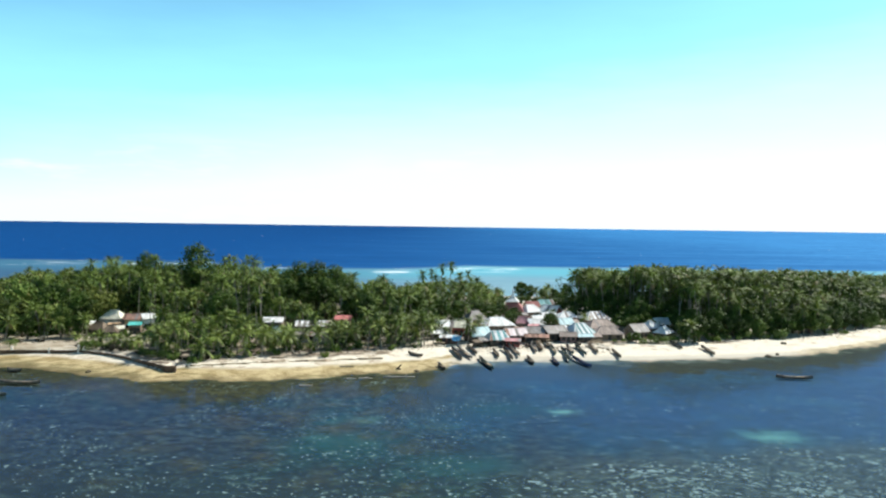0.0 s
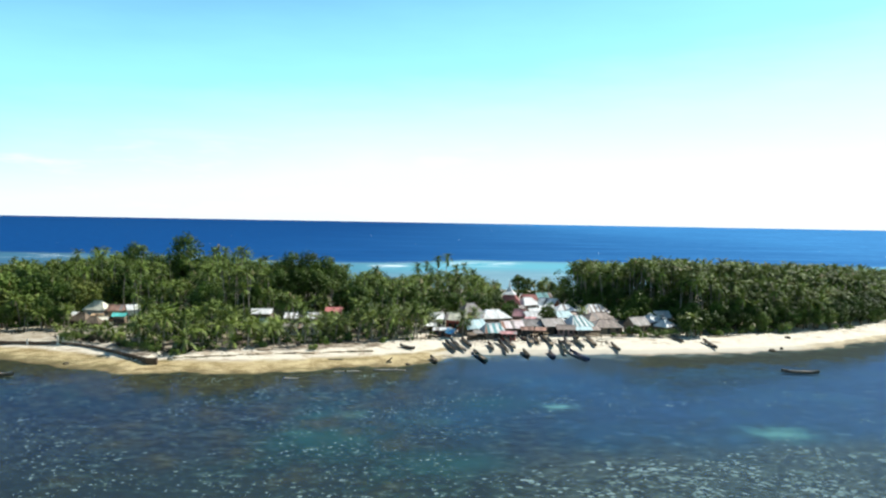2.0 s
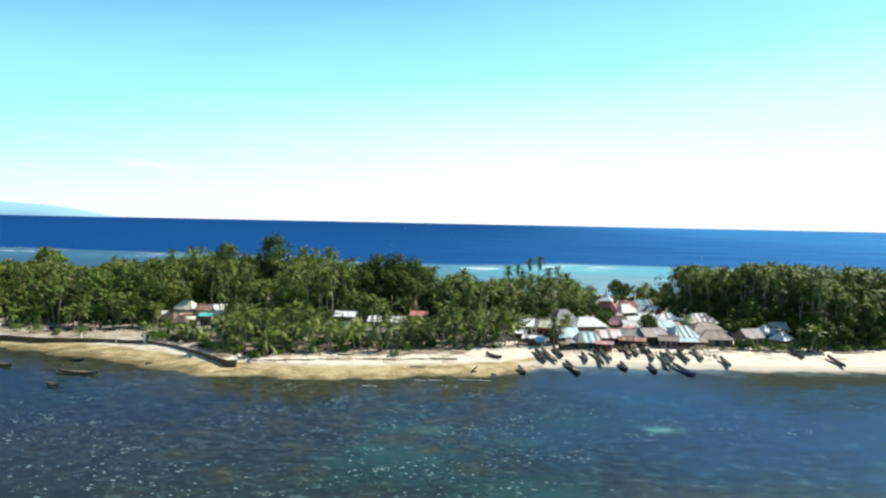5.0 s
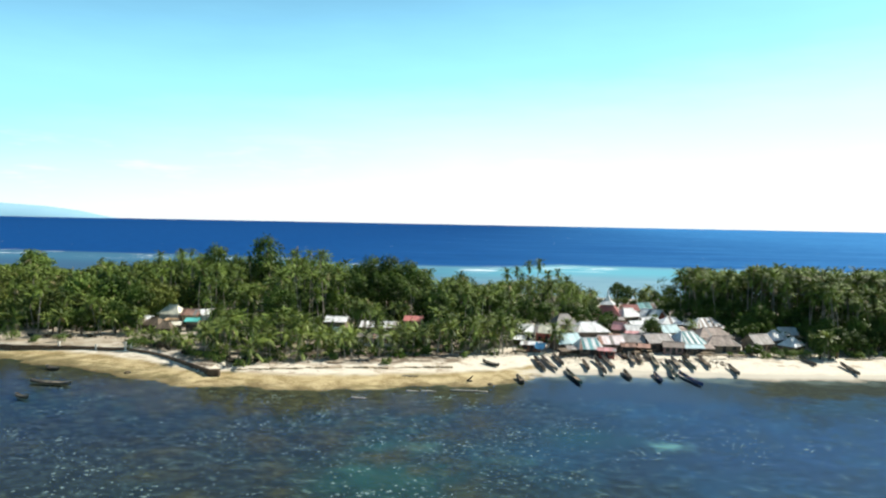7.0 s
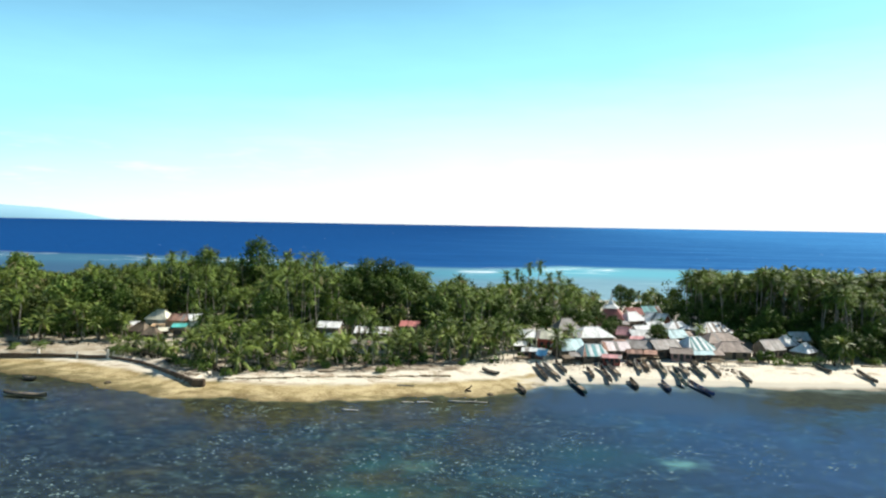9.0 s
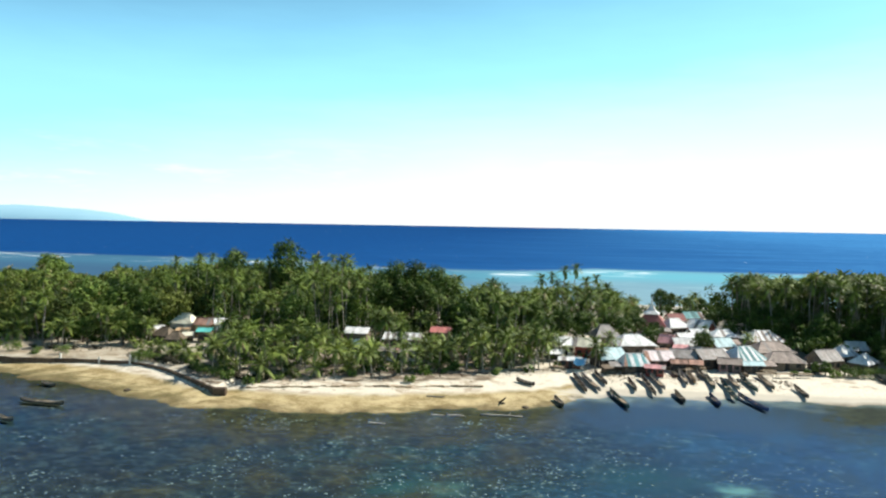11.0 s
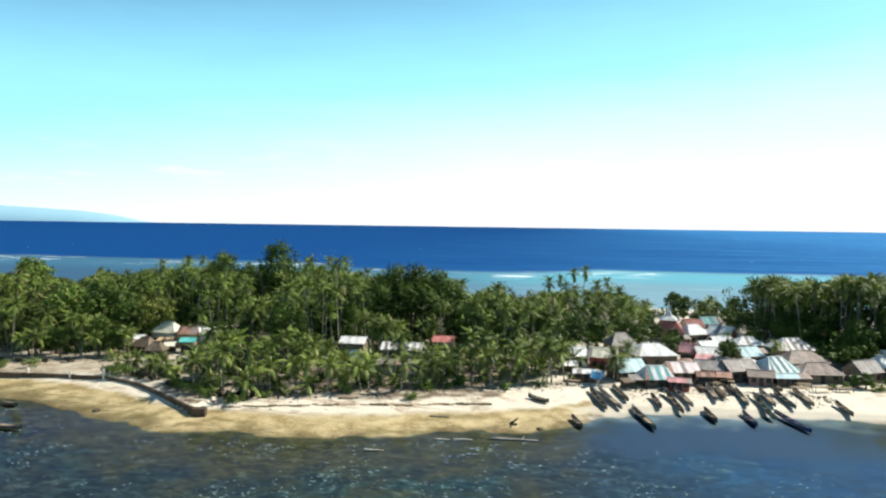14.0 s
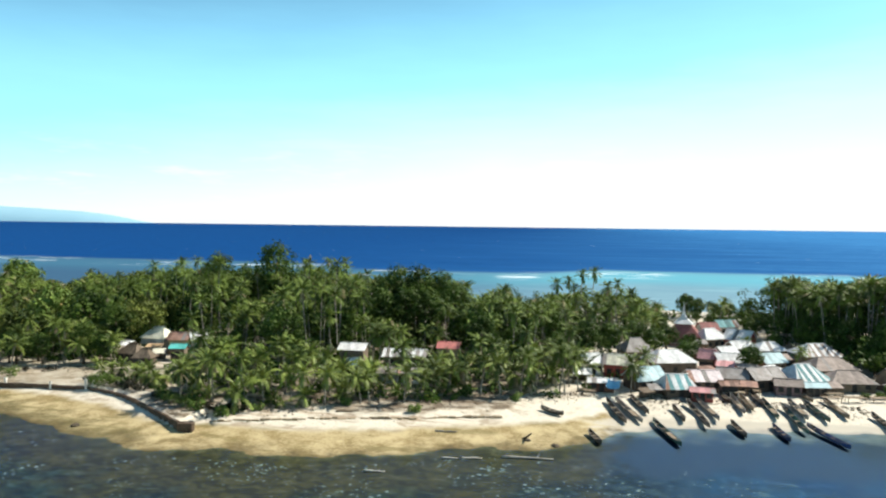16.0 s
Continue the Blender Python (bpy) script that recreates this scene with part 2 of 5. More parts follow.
    c = n.mix(n.math("MULTIPLY", mould_shade, n.step(debris, 0.40, 0.60, 0.95, 0.35)), c, n.mix(fine, (0.060, 0.042, 0.024), (0.17, 0.12, 0.07)))
    # dead leaves over the terrace behind the sea wall, tree shade painted in
    terrace = n.math("MULTIPLY", n.step(x, -98.0, -112.0), n.step(z, 1.3, 1.7))
    c = n.mix(n.math("MULTIPLY", terrace, n.step(debris, 0.42, 0.60, 0.10, 0.6)), c, litter)
    c = n.mix(1.0, c, (0.86, 0.86, 0.86), "MULTIPLY")
    p = n.add("ShaderNodeBsdfPrincipled", Base_Color=c, Roughness=0.85)
    n.put(p.inputs["Normal"], n.bump(n.math("ADD", fine, mid), 0.4, 0.12))
    finish(n, p.outputs[0])
    return mat


def water_material():
    """Clear calm water over the near shallows; turquoise reef flat, surf and deep blue sea behind the island."""
    mat, n = material("sea_water")
    xyz = n.add("ShaderNodeSeparateXYZ", Vector=n.place)
    x, y, _ = xyz.outputs
    ripple = n.noise(n.scaled(n.place, 1.0, 1.5, 1.0), 0.9, 4.0, 0.6)
    clear = n.add("ShaderNodeBsdfTransparent", Color=(0.70, 0.86, 0.93))
    skin = n.bump(ripple, 0.008, 0.04)
    gloss = n.add("ShaderNodeBsdfGlossy", Color=(0.055, 0.145, 0.36), Roughness=0.1, Normal=skin)
    fresnel = n.add("ShaderNodeFresnel", IOR=1.33).outputs[0]
    lagoon = n.shade(n.math("MULTIPLY_ADD", n.math("MULTIPLY", fresnel, fresnel), 0.9, n.math("MULTIPLY", fresnel, 0.66)), clear.outputs[0], gloss.outputs[0])
    # beyond the island
    big = n.noise(n.scaled(n.place, 0.4, 1.0, 1.0), 0.012, 4.0, 0.6)
    wave = n.noise(n.scaled(n.place, 0.35, 1.0, 1.0), 0.16, 4.0, 0.6)
    far = n.math("ADD", y, n.math("MULTIPLY_ADD", big, 50.0, -25.0))
    far = n.math("ADD", far, n.step(n.math("ABSOLUTE", n.math("ADD", x, 100.0)), 120.0, 55.0, 0.0, 46.0))
    flat = n.mix(n.step(far, 400.0, 560.0), (0.165, 0.275, 0.325), (0.125, 0.265, 0.335))
    streak = n.noise(n.scaled(n.place, 0.22, 1.0, 1.0), 0.06, 5.0, 0.65, 1.5)
    flat = n.mix(n.step(streak, 0.45, 0.7, 0.0, 0.6), flat, (0.22, 0.38, 0.42))
    flat = n.mix(n.step(n.math("ADD", x, n.math("MULTIPLY_ADD", big, 120.0, -60.0)), 40.0, -170.0, 0.0, 0.92), flat, (0.028, 0.075, 0.140))
    flat = n.mix(n.step(n.math("ABSOLUTE", n.math("SUBTRACT", far, 550.0)), 85.0, 10.0, 0.0, 0.6), flat, n.mix(n.step(x, -150.0, 30.0), (0.05, 0.15, 0.22), (0.10, 0.37, 0.44)))
    deep = n.mix(n.step(y, 700.0, 3500.0), (0.002, 0.034, 0.140), (0.0015, 0.022, 0.100))
    swell = n.noise(n.scaled(n.place, 0.12, 1.0, 1.0), 0.03, 5.0, 0.65)
    # sun glare put into the colour: the deep sea turns paler to the right
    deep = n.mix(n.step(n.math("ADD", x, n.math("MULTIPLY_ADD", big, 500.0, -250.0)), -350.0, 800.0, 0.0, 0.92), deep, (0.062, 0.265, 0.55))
    deep = n.mix(n.step(swell, 0.42, 0.62, 0.45, 0.0), deep, (0.001, 0.036, 0.150))
    deep = n.mix(n.step(wave, 0.35, 0.70, 0.0, 0.65), deep, (0.005, 0.066, 0.22))
    body = n.mix(n.step(far, 592.0, 625.0), flat, deep)
    surf = n.math("MULTIPLY", n.step(n.math("ABSOLUTE", n.math("SUBTRACT", far, 578.0)), 52.0, 4.0), n.math("MULTIPLY", n.step(streak, 0.53, 0.62), n.step(n.noise(n.scaled(n.place, 1.0, 0.15, 1.0), 0.014, 3.0), 0.44, 0.56)))
    cap = n.math("MULTIPLY", n.step(n.noise(n.scaled(n.place, 0.5, 1.0, 1.0), 0.11, 2.0), 0.75, 0.77), n.step(y, 640.0, 700.0))
    body = n.mix(n.math("MAXIMUM", surf, n.math("MULTIPLY", cap, 0.7)), body, (0.8, 0.85, 0.85))
    chop = n.bump(wave, 0.6, 1.0)
    matt = n.add("ShaderNodeBsdfDiffuse", Color=body, Normal=chop).outputs[0]
    sheen = n.add("ShaderNodeBsdfGlossy", Color=(0.30, 0.62, 1.0), Roughness=0.45, Normal=chop).outputs[0]
    open_sea = n.shade(0.06, matt, sheen)
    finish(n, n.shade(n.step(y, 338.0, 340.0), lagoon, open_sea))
    return mat


GROUND, WATER = ground_material(), water_material()
PALM_LEAF = foliage("palm_leaf", (0.007, 0.020, 0.005), (0.216, 0.292, 0.056), dry=(0.24, 0.20, 0.10), dryness=0.05, gloss=0.55, shine=0.10)
# low front palms stand in the sun; that light is put into this paler green
LIT_PALM_LEAF = foliage("lit_palm_leaf", (0.010, 0.026, 0.006), (0.282, 0.352, 0.072), dry=(0.26, 0.21, 0.10), dryness=0.07, gloss=0.48, shine=0.20)
TREE_LEAF = foliage("tree_leaf", (0.006, 0.018, 0.005), (0.102, 0.162, 0.027), dryness=0.004, gloss=0.5)
OLIVE_LEAF = foliage("olive_leaf", (0.016, 0.030, 0.008), (0.215, 0.250, 0.050), dryness=0.004, gloss=0.5)
BUSH_LEAF = foliage("bush_leaf", (0.05, 0.09, 0.018), (0.17, 0.24, 0.05), dryness=0.05, gloss=0.5)
# scrub kept almost black: palm shadow on the sand is put into its colour
SCRUB_SHADE = foliage("scrub_shade", (0.010, 0.011, 0.008), (0.050, 0.048, 0.030), dry=(0.12, 0.09, 0.05), dryness=0.06, gloss=0.6)
TRUNK = surface("palm_trunk", (0.30, 0.27, 0.22), (0.17, 0.145, 0.115), 0.85, 6.0, 1.2, 0.5, 0.05)
DRY_LEAF = surface("dry_frond", (0.46, 0.39, 0.25), (0.28, 0.22, 0.13), 0.85, 3.0, 0.8, 0.3, 0.03)
BARK = surface("bark", (0.16, 0.12, 0.08), (0.09, 0.07, 0.05), 0.9, 4.0, 0.8, 0.6, 0.08)
WALL_STONE = surface("sea_wall_stone", (0.13, 0.090, 0.060), (0.06, 0.042, 0.030), 0.9, 2.5, 0.5, 0.6, 0.08)
EDGE_STONE = surface("edging_stone", (0.36, 0.28, 0.18), (0.21, 0.16, 0.10), 0.9, 2.5, 0.5, 0.6, 0.06)
TIN_WHITE = surface("white_tin", (0.78, 0.79, 0.78), (0.60, 0.60, 0.58), 0.8, 1.5, 0.5, 0.15, 0.02, vary=0.12)
TIN_GREY = surface("weathered_tin", (0.34, 0.32, 0.30), (0.24, 0.20, 0.18), 0.65, 1.5, 0.5, 0.2, 0.02, vary=0.18)
TIN_CYAN = surface("pale_blue_tin", (0.14, 0.32, 0.33), (0.19, 0.35, 0.36), 0.8, 1.5, 0.5, 0.15, 0.02, vary=0.40)
TIN_RUST = surface("rusty_tin", (0.36, 0.22, 0.17), (0.24, 0.13, 0.09), 0.7, 1.5, 0.6, 0.2, 0.02, vary=0.40)
TIN_RED = surface("red_tin", (0.62, 0.21, 0.19), (0.52, 0.22, 0.19), 0.8, 1.5, 0.5, 0.15, 0.02)
TIN_PINK = surface("faded_red_tin", (0.62, 0.33, 0.33), (0.50, 0.25, 0.24), 0.55, 1.5, 0.5, 0.15, 0.02)
TIN_PALE = surface("very_pale_blue_tin", (0.50, 0.65, 0.67), (0.40, 0.52, 0.54), 0.8, 1.5, 0.5, 0.15, 0.02)
TIN_BLUSH = surface("pinkish_white_tin", (0.76, 0.66, 0.65), (0.66, 0.57, 0.56), 0.8, 1.5, 0.5, 0.15, 0.02, vary=0.12)
TIN_BROWN = surface("dull_brown_tin", (0.36, 0.29, 0.25), (0.24, 0.19, 0.16), 0.7, 1.5, 0.6, 0.2, 0.02, vary=0.20)
TIN_RED_DULL = surface("dull_red_tin", (0.33, 0.12, 0.11), (0.24, 0.11, 0.10), 0.7, 1.5, 0.6, 0.2, 0.02)
TIN_DULL = surface("cream_tin", (0.68, 0.66, 0.52), (0.50, 0.48, 0.38), 0.6, 1.5, 0.6, 0.2, 0.02)
PLASTER_PINK = surface("faded_pink_paint", (0.34, 0.21, 0.20), (0.25, 0.15, 0.14), 0.8, 2.0, 0.6, 0.2, 0.02)
BOARD_RED = surface("red_brown_board", (0.20, 0.09, 0.06), (0.12, 0.06, 0.045), 0.85, 3.0, 0.8, 0.4, 0.03)
TIN_BRIGHT = surface("turquoise_tin", (0.10, 0.52, 0.46), (0.16, 0.50, 0.46), 0.8, 1.5, 0.5, 0.15, 0.02)
THATCH = surface("thatch", (0.19, 0.15, 0.11), (0.12, 0.09, 0.065), 0.95, 7.0, 0.9, 0.8, 0.08)
PLASTER = surface("white_plaster", (0.72, 0.69, 0.63), (0.52, 0.48, 0.42), 0.8, 2.0, 0.6, 0.2, 0.02)
PLASTER_TAN = surface("tan_plaster", (0.52, 0.36, 0.20), (0.42, 0.28, 0.17), 0.8, 2.0, 0.6, 0.2, 0.02)
PLASTER_RED = surface("red_paint", (0.42, 0.09, 0.07), (0.30, 0.09, 0.07), 0.7, 2.0, 0.6, 0.2, 0.02)
BOARD = surface("weathered_board", (0.22, 0.17, 0.12), (0.13, 0.10, 0.075), 0.85, 3.0, 0.8, 0.4, 0.03)
BOARD_DARK = surface("dark_board", (0.15, 0.115, 0.09), (0.08, 0.062, 0.048), 0.85, 3.0, 0.8, 0.4, 0.03)
HULL_DARK = surface("dark_hull", (0.145, 0.118, 0.088), (0.070, 0.058, 0.045), 0.6, 3.0, 0.9, 0.3, 0.02)
HULL_GREEN = surface("green_hull", (0.05, 0.13, 0.10), (0.05, 0.07, 0.06), 0.6, 3.0, 0.9, 0.3, 0.02)
HULL_BLUE = surface("blue_hull", (0.03, 0.07, 0.22), (0.03, 0.05, 0.12), 0.55, 3.0, 0.9, 0.3, 0.02)
HULL_GREY = surface("grey_hull", (0.30, 0.28, 0.25), (0.19, 0.17, 0.15), 0.7, 3.0, 0.9, 0.3, 0.02)
HULL_TAN = surface("bare_wood", (0.36, 0.28, 0.19), (0.24, 0.18, 0.12), 0.75, 3.0, 0.9, 0.3, 0.02)
DARK_GAP = surface("shutter", (0.045, 0.04, 0.038), (0.03, 0.028, 0.026), 0.6, 2.0, 0.6, 0.1, 0.01)
TARP = surface("blue_tarpaulin", (0.22, 0.50, 0.70), (0.34, 0.60, 0.74), 0.5, 2.0, 0.7, 0.3, 0.03)
DRIFTWOOD = surface("bleached_wood", (0.52, 0.48, 0.41), (0.36, 0.32, 0.26), 0.8, 3.0, 0.9, 0.4, 0.03)
CORAL = surface("coral_rubble", (0.42, 0.42, 0.36), (0.18, 0.20, 0.15), 0.9, 1.5, 0.4, 0.3, 0.03, vary=0.6)
ROCK = surface("wet_rock", (0.11, 0.085, 0.055), (0.06, 0.05, 0.035), 0.8, 2.0, 0.6, 0.6, 0.06)


# ---- building helpers ----
def mesh_of(name, verts, faces, mat, smooth=False):
    me = bpy.data.meshes.new(name)
    me.from_pydata([tuple(v) for v in verts], [], [tuple(f) for f in faces])
    me.materials.append(mat)
    if smooth:
        me.polygons.foreach_set("use_smooth", [True] * len(me.polygons))
    me.update()
    return me


def piece(name, verts, faces, mat, parent=None, label="", smooth=False):
    """One mesh object, under its thing where there is one."""
    ob = new(name, mesh_of(name, verts, faces, mat, smooth))
    ob.parent = parent
    return tagged(ob, label)


def part(name, bm, mat, parent=None, label="", smooth=False):
    me = bpy.data.meshes.new(name)
    bm.to_mesh(me)
    bm.free()
    me.materials.append(mat)
    if smooth:
        me.polygons.foreach_set("use_smooth", [True] * len(me.polygons))
    ob = new(name, me)
    ob.parent = parent
    return tagged(ob, label)


def thing(name, m, label, category, group=""):
    ob = new(name)
    ob.empty_display_size = 0.3
    ob.matrix_world = m
    return tagged(ob, label, category, group)


def box_data(x0, x1, y0, y1, z0, z1):
    v = [(x, y, z) for z in (z0, z1) for y in (y0, y1) for x in (x0, x1)]
    return v, [(0, 2, 3, 1), (4, 5, 7, 6), (0, 1, 5, 4), (2, 6, 7, 3), (0, 4, 6, 2), (1, 3, 7, 5)]


def box(name, x0, x1, y0, y1, z0, z1, mat, parent, label="", bevel=0.0):
    bm = bmesh.new()
    v, f = box_data(x0, x1, y0, y1, z0, z1)
    made = [bm.verts.new(p) for p in v]
    for q in f:
        bm.faces.new([made[i] for i in q])
    if bevel:
        bmesh.ops.bevel(bm, geom=bm.edges[:], offset=bevel, segments=1, affect="EDGES")
    return part(name, bm, mat, parent, label)


def merge(blocks):
    """Joins (verts, faces) pairs."""
    verts, faces = [], []
    for v, f in blocks:
        base = len(verts)
        verts.extend(v)
        faces.extend(tuple(i + base for i in q) for q in f)
    return verts, faces


def tube(points, radii, sides=7, cap=True):
    verts, faces = [], []
    pts = [Vector(p) for p in points]
    for i, (p, r) in enumerate(zip(pts, radii)):
        ahead = (pts[min(i + 1, len(pts) - 1)] - pts[max(i - 1, 0)]).normalized()
        side = ahead.cross(Vector((0.3, 0.9, 0.1))).normalized()
        up = side.cross(ahead)
        for k in range(sides):
            a = 2 * math.pi * k / sides
            verts.append(tuple(p + (side * math.cos(a) + up * math.sin(a)) * r))
    for i in range(len(pts) - 1):
        for k in range(sides):
            a, b = i * sides + k, i * sides + (k + 1) % sides
            faces.append((a, b, b + sides, a + sides))
    if cap:
        faces.append(tuple(range(sides))[::-1])
        faces.append(tuple(range((len(pts) - 1) * sides, len(pts) * sides)))
    return verts, faces


# ---- lie of the land ----
SHORE_X = (-9000, -400, -250, -160, -125, -104, -91, -80, -71, -57, -40, -25, -11, -3, -1, 8, 20, 45, 61, 78, 97, 114, 139, 170, 220, 300, 9000)
SHORE_Y = (700, 300, 215, 184, 177.5, 174.5, 170.5, 165, 163.3, 164, 165.5, 172, 177, 182, 186, 193, 195, 197, 199, 203, 208.5, 217, 234, 262, 310, 400, 900)
BACK_X = (-9000, -400, -150, -50, 20, 60, 150, 300, 9000)
BACK_Y = (500, 395, 388, 375, 362, 366, 388, 450, 500)
WALL_X = (-150, -128, -113, -99, -89.5, -84, -68.8)
WALL_Y = (189, 186.5, 189, 189.5, 186.2, 182.5, 171.6)


def land(x, y):
    """Height of the ground at x, y (arrays)."""
    d = y - np.interp(x, SHORE_X, SHORE_Y)
    b = np.interp(x, BACK_X, BACK_Y) - y
    slow = np.interp(x, (-70, 0, 10), (1.0, 1.0, 0.0))
    flat = np.interp(d, (-120, -60, -20, -6, 0, 9, 13, 22, 40, 70), (-0.95, -0.9, -0.82, -0.5, 0.0, 0.42, 0.85, 1.5, 1.9, 2.2))
    steep = np.interp(d, (-120, -60, -30, -15, 0, 3, 9, 20, 40, 70), (-0.95, -0.9, -0.84, -0.50, 0.0, 0.75, 1.2, 1.6, 1.9, 2.2))
    front = slow * flat + (1 - slow) * steep
    behind = np.interp(b, (-260, -200, -30, 0, 10, 25, 45), (-14.0, -2.0, -0.9, 0.0, 0.7, 1.6, 2.2))
    z = np.minimum(front, behind)
    z = np.minimum(z, np.interp(x, (-4, 4, 46, 56), (2.2, 1.5, 1.5, 2.2)))
    wall = np.interp(x, WALL_X, WALL_Y)
    raised = np.clip((y - wall - 0.2) / 0.8, 0, 1) * (x < -68.7) * (x > -150)
    z = np.where(raised > 0, np.maximum(z, np.minimum(z + 1.2, 1.85) * raised + z * (1 - raised)), z)
    step = np.interp(x, (-67, -45, -33, -20), (175.5, 181.5, 184.5, 189.0))
    z = z + 0.30 * np.clip((y - step) / 0.6, 0, 1) * np.clip((z - 0.3) / 0.3, 0, 1) * (x > -67) * (x < -18)
    return np.where(z < 0, z * 0.4, z)


def land_z(x, y):
    return float(land(np.array([x * 1.0]), np.array([y * 1.0]))[0])


def grid(name, xs, ys, height, mat, label):
    X, Y = np.meshgrid(np.array(xs, float), np.array(ys, float))
    Z = height(X.ravel(), Y.ravel())
    verts = np.stack([X.ravel(), Y.ravel(), Z], 1)
    w, h = len(xs), len(ys)
    i = (np.arange(h - 1)[:, None] * w + np.arange(w - 1)[None, :]).ravel()
    ob = new(name, mesh_of(name, verts.tolist(), np.stack([i, i + 1, i + 1 + w, i + w], 1).tolist(), mat, True))
    return tagged(ob, label, name, kind="structure")


xs = [-9000, -5000, -2500, -1200, -700, -450, -330, *np.arange(-260, -140, 4), *np.arange(-140, 140, 1.4), *np.arange(140, 262, 4), 330, 450, 700, 1200, 2500, 5000, 9000]
ys = [-9000, -3000, -800, -200, 0, 30, *np.arange(50, 160, 4), *np.arange(160, 262, 1.2), *np.arange(262, 420, 4), 450, 500, 560, 620, 680, 900, 1500, 3000, 9000]


def rough_land(x, y):
    z = land(x, y)
    near = (np.abs(x) < 300) & (y > 40) & (y < 420)
    bumps = 0.10 * np.sin(x * 0.31 + 1.7 * np.sin(y * 0.13)) * np.sin(y * 0.37 + 1.3 * np.sin(x * 0.17))
    bumps += 0.05 * np.sin(x * 0.9 + y * 0.5) * np.sin(y * 1.1 - x * 0.35)
    return z + bumps * near * np.where(z < 0, 0.4, 1.0)


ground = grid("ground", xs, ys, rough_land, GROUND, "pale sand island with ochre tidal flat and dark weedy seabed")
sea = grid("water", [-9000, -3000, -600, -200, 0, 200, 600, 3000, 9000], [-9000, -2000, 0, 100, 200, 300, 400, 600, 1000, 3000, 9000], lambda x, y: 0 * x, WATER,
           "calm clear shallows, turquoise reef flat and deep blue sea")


# ---- the distant island on the horizon ----
def far_island():
    mat, n = material("hazy_hills")
    c = n.mix(n.noise(n.place, 0.002, 3.0), (0.24, 0.43, 0.55), (0.30, 0.50, 0.60))
    p = n.add("ShaderNodeBsdfPrincipled", Base_Color=c, Roughness=1.0, Specular_IOR_Level=0.0)
    finish(n, p.outputs[0])
    verts, faces = [], []
    steps = 40
    for i in range(steps + 1):
        f = i / steps
        x = -4900 + 2000 * f
        ridge = float(np.interp(x, (-4900, -3968, -3634, -3384, -3182, -2911), (150, 106, 84, 76, 49, 1))) + 2.5 * math.sin(23 * f) + 1.5
        y = 4300 + 180 * f
        verts += [(x, y - 120, -2), (x, y, ridge), (x, y + 120, -2)]
    for i in range(steps):
        a = 3 * i
        faces += [(a, a + 3, a + 4, a + 1), (a + 1, a + 4, a + 5, a + 2)]
    ob = piece("backdrop_island", verts, faces, mat, smooth=True)
    tagged(ob, "hazy blue hilly island on the far horizon", "island", kind="structure")


far_island()


# ---- trees ----
rng = random.Random(7)


def frond_data(length, lift, droop, turn, r, stations=12, wide=1.0):
    """One palm frond in one piece: a rib and two rows of narrow leaflets."""
    ca, sa = math.cos(turn), math.sin(turn)

    def world(u, v, w):
        return (u * ca - v * sa, u * sa + v * ca, w)

    rib, d, zz = [], 0.0, 0.0
    for i in range(stations + 1):
        a = lift - droop * (i / stations) ** 1.25
        rib.append((d, zz, a))
        d += math.cos(a) * length / stations
        zz += math.sin(a) * length / stations
    fall = r.uniform(0.25, 0.62)
    verts, faces = [], []
    for i, (u, h, a) in enumerate(rib):
        w = 0.06 * (1 - 0.8 * i / stations)
        verts += [world(u, -w, h), world(u, w, h)]
    for i in range(stations):
        faces.append((2 * i, 2 * i + 2, 2 * i + 3, 2 * i + 1))
        s = (i + 0.5) / stations
        if s < 0.12:
            continue
        u, h, a = rib[i]
        reach = length * 0.23 * wide * math.sin(math.pi * (0.16 + 0.78 * s)) ** 0.7
        for side in (-1, 1):
            l = reach * r.uniform(0.85, 1.12)
            sweep, sag = 0.5 * l, l * (fall + r.uniform(-0.07, 0.07))
            verts.append(world(u + sweep * math.cos(a), side * l * 0.85, h + sweep * math.sin(a) - sag))
            k = len(verts) - 1
            faces.append((2 * i + 1, 2 * i + 3, k) if side > 0 else (2 * i + 2, 2 * i, k))
    return verts, faces


def crown_data(r, fronds=25, length=3.25, stations=9, hang=2.45):
    """A tight crown: erect young fronds in the middle, arching ones round them and old ones hanging by the trunk."""
    blocks = []
    for i in range(fronds):
        turn = i * 2.399 + r.uniform(-0.3, 0.3)
        f = (i + 0.5) / fronds
        lift = 1.46 - hang * f ** 1.2 + r.uniform(-0.18, 0.18)
        reach = length * r.uniform(0.82, 1.12) * (0.72 + 0.28 * min(1, f * 3))
        blocks.append(frond_data(reach, lift, 0.85 + 0.65 * r.random() - 0.35 * f, turn, r, stations, 1.08))
    return merge(blocks)


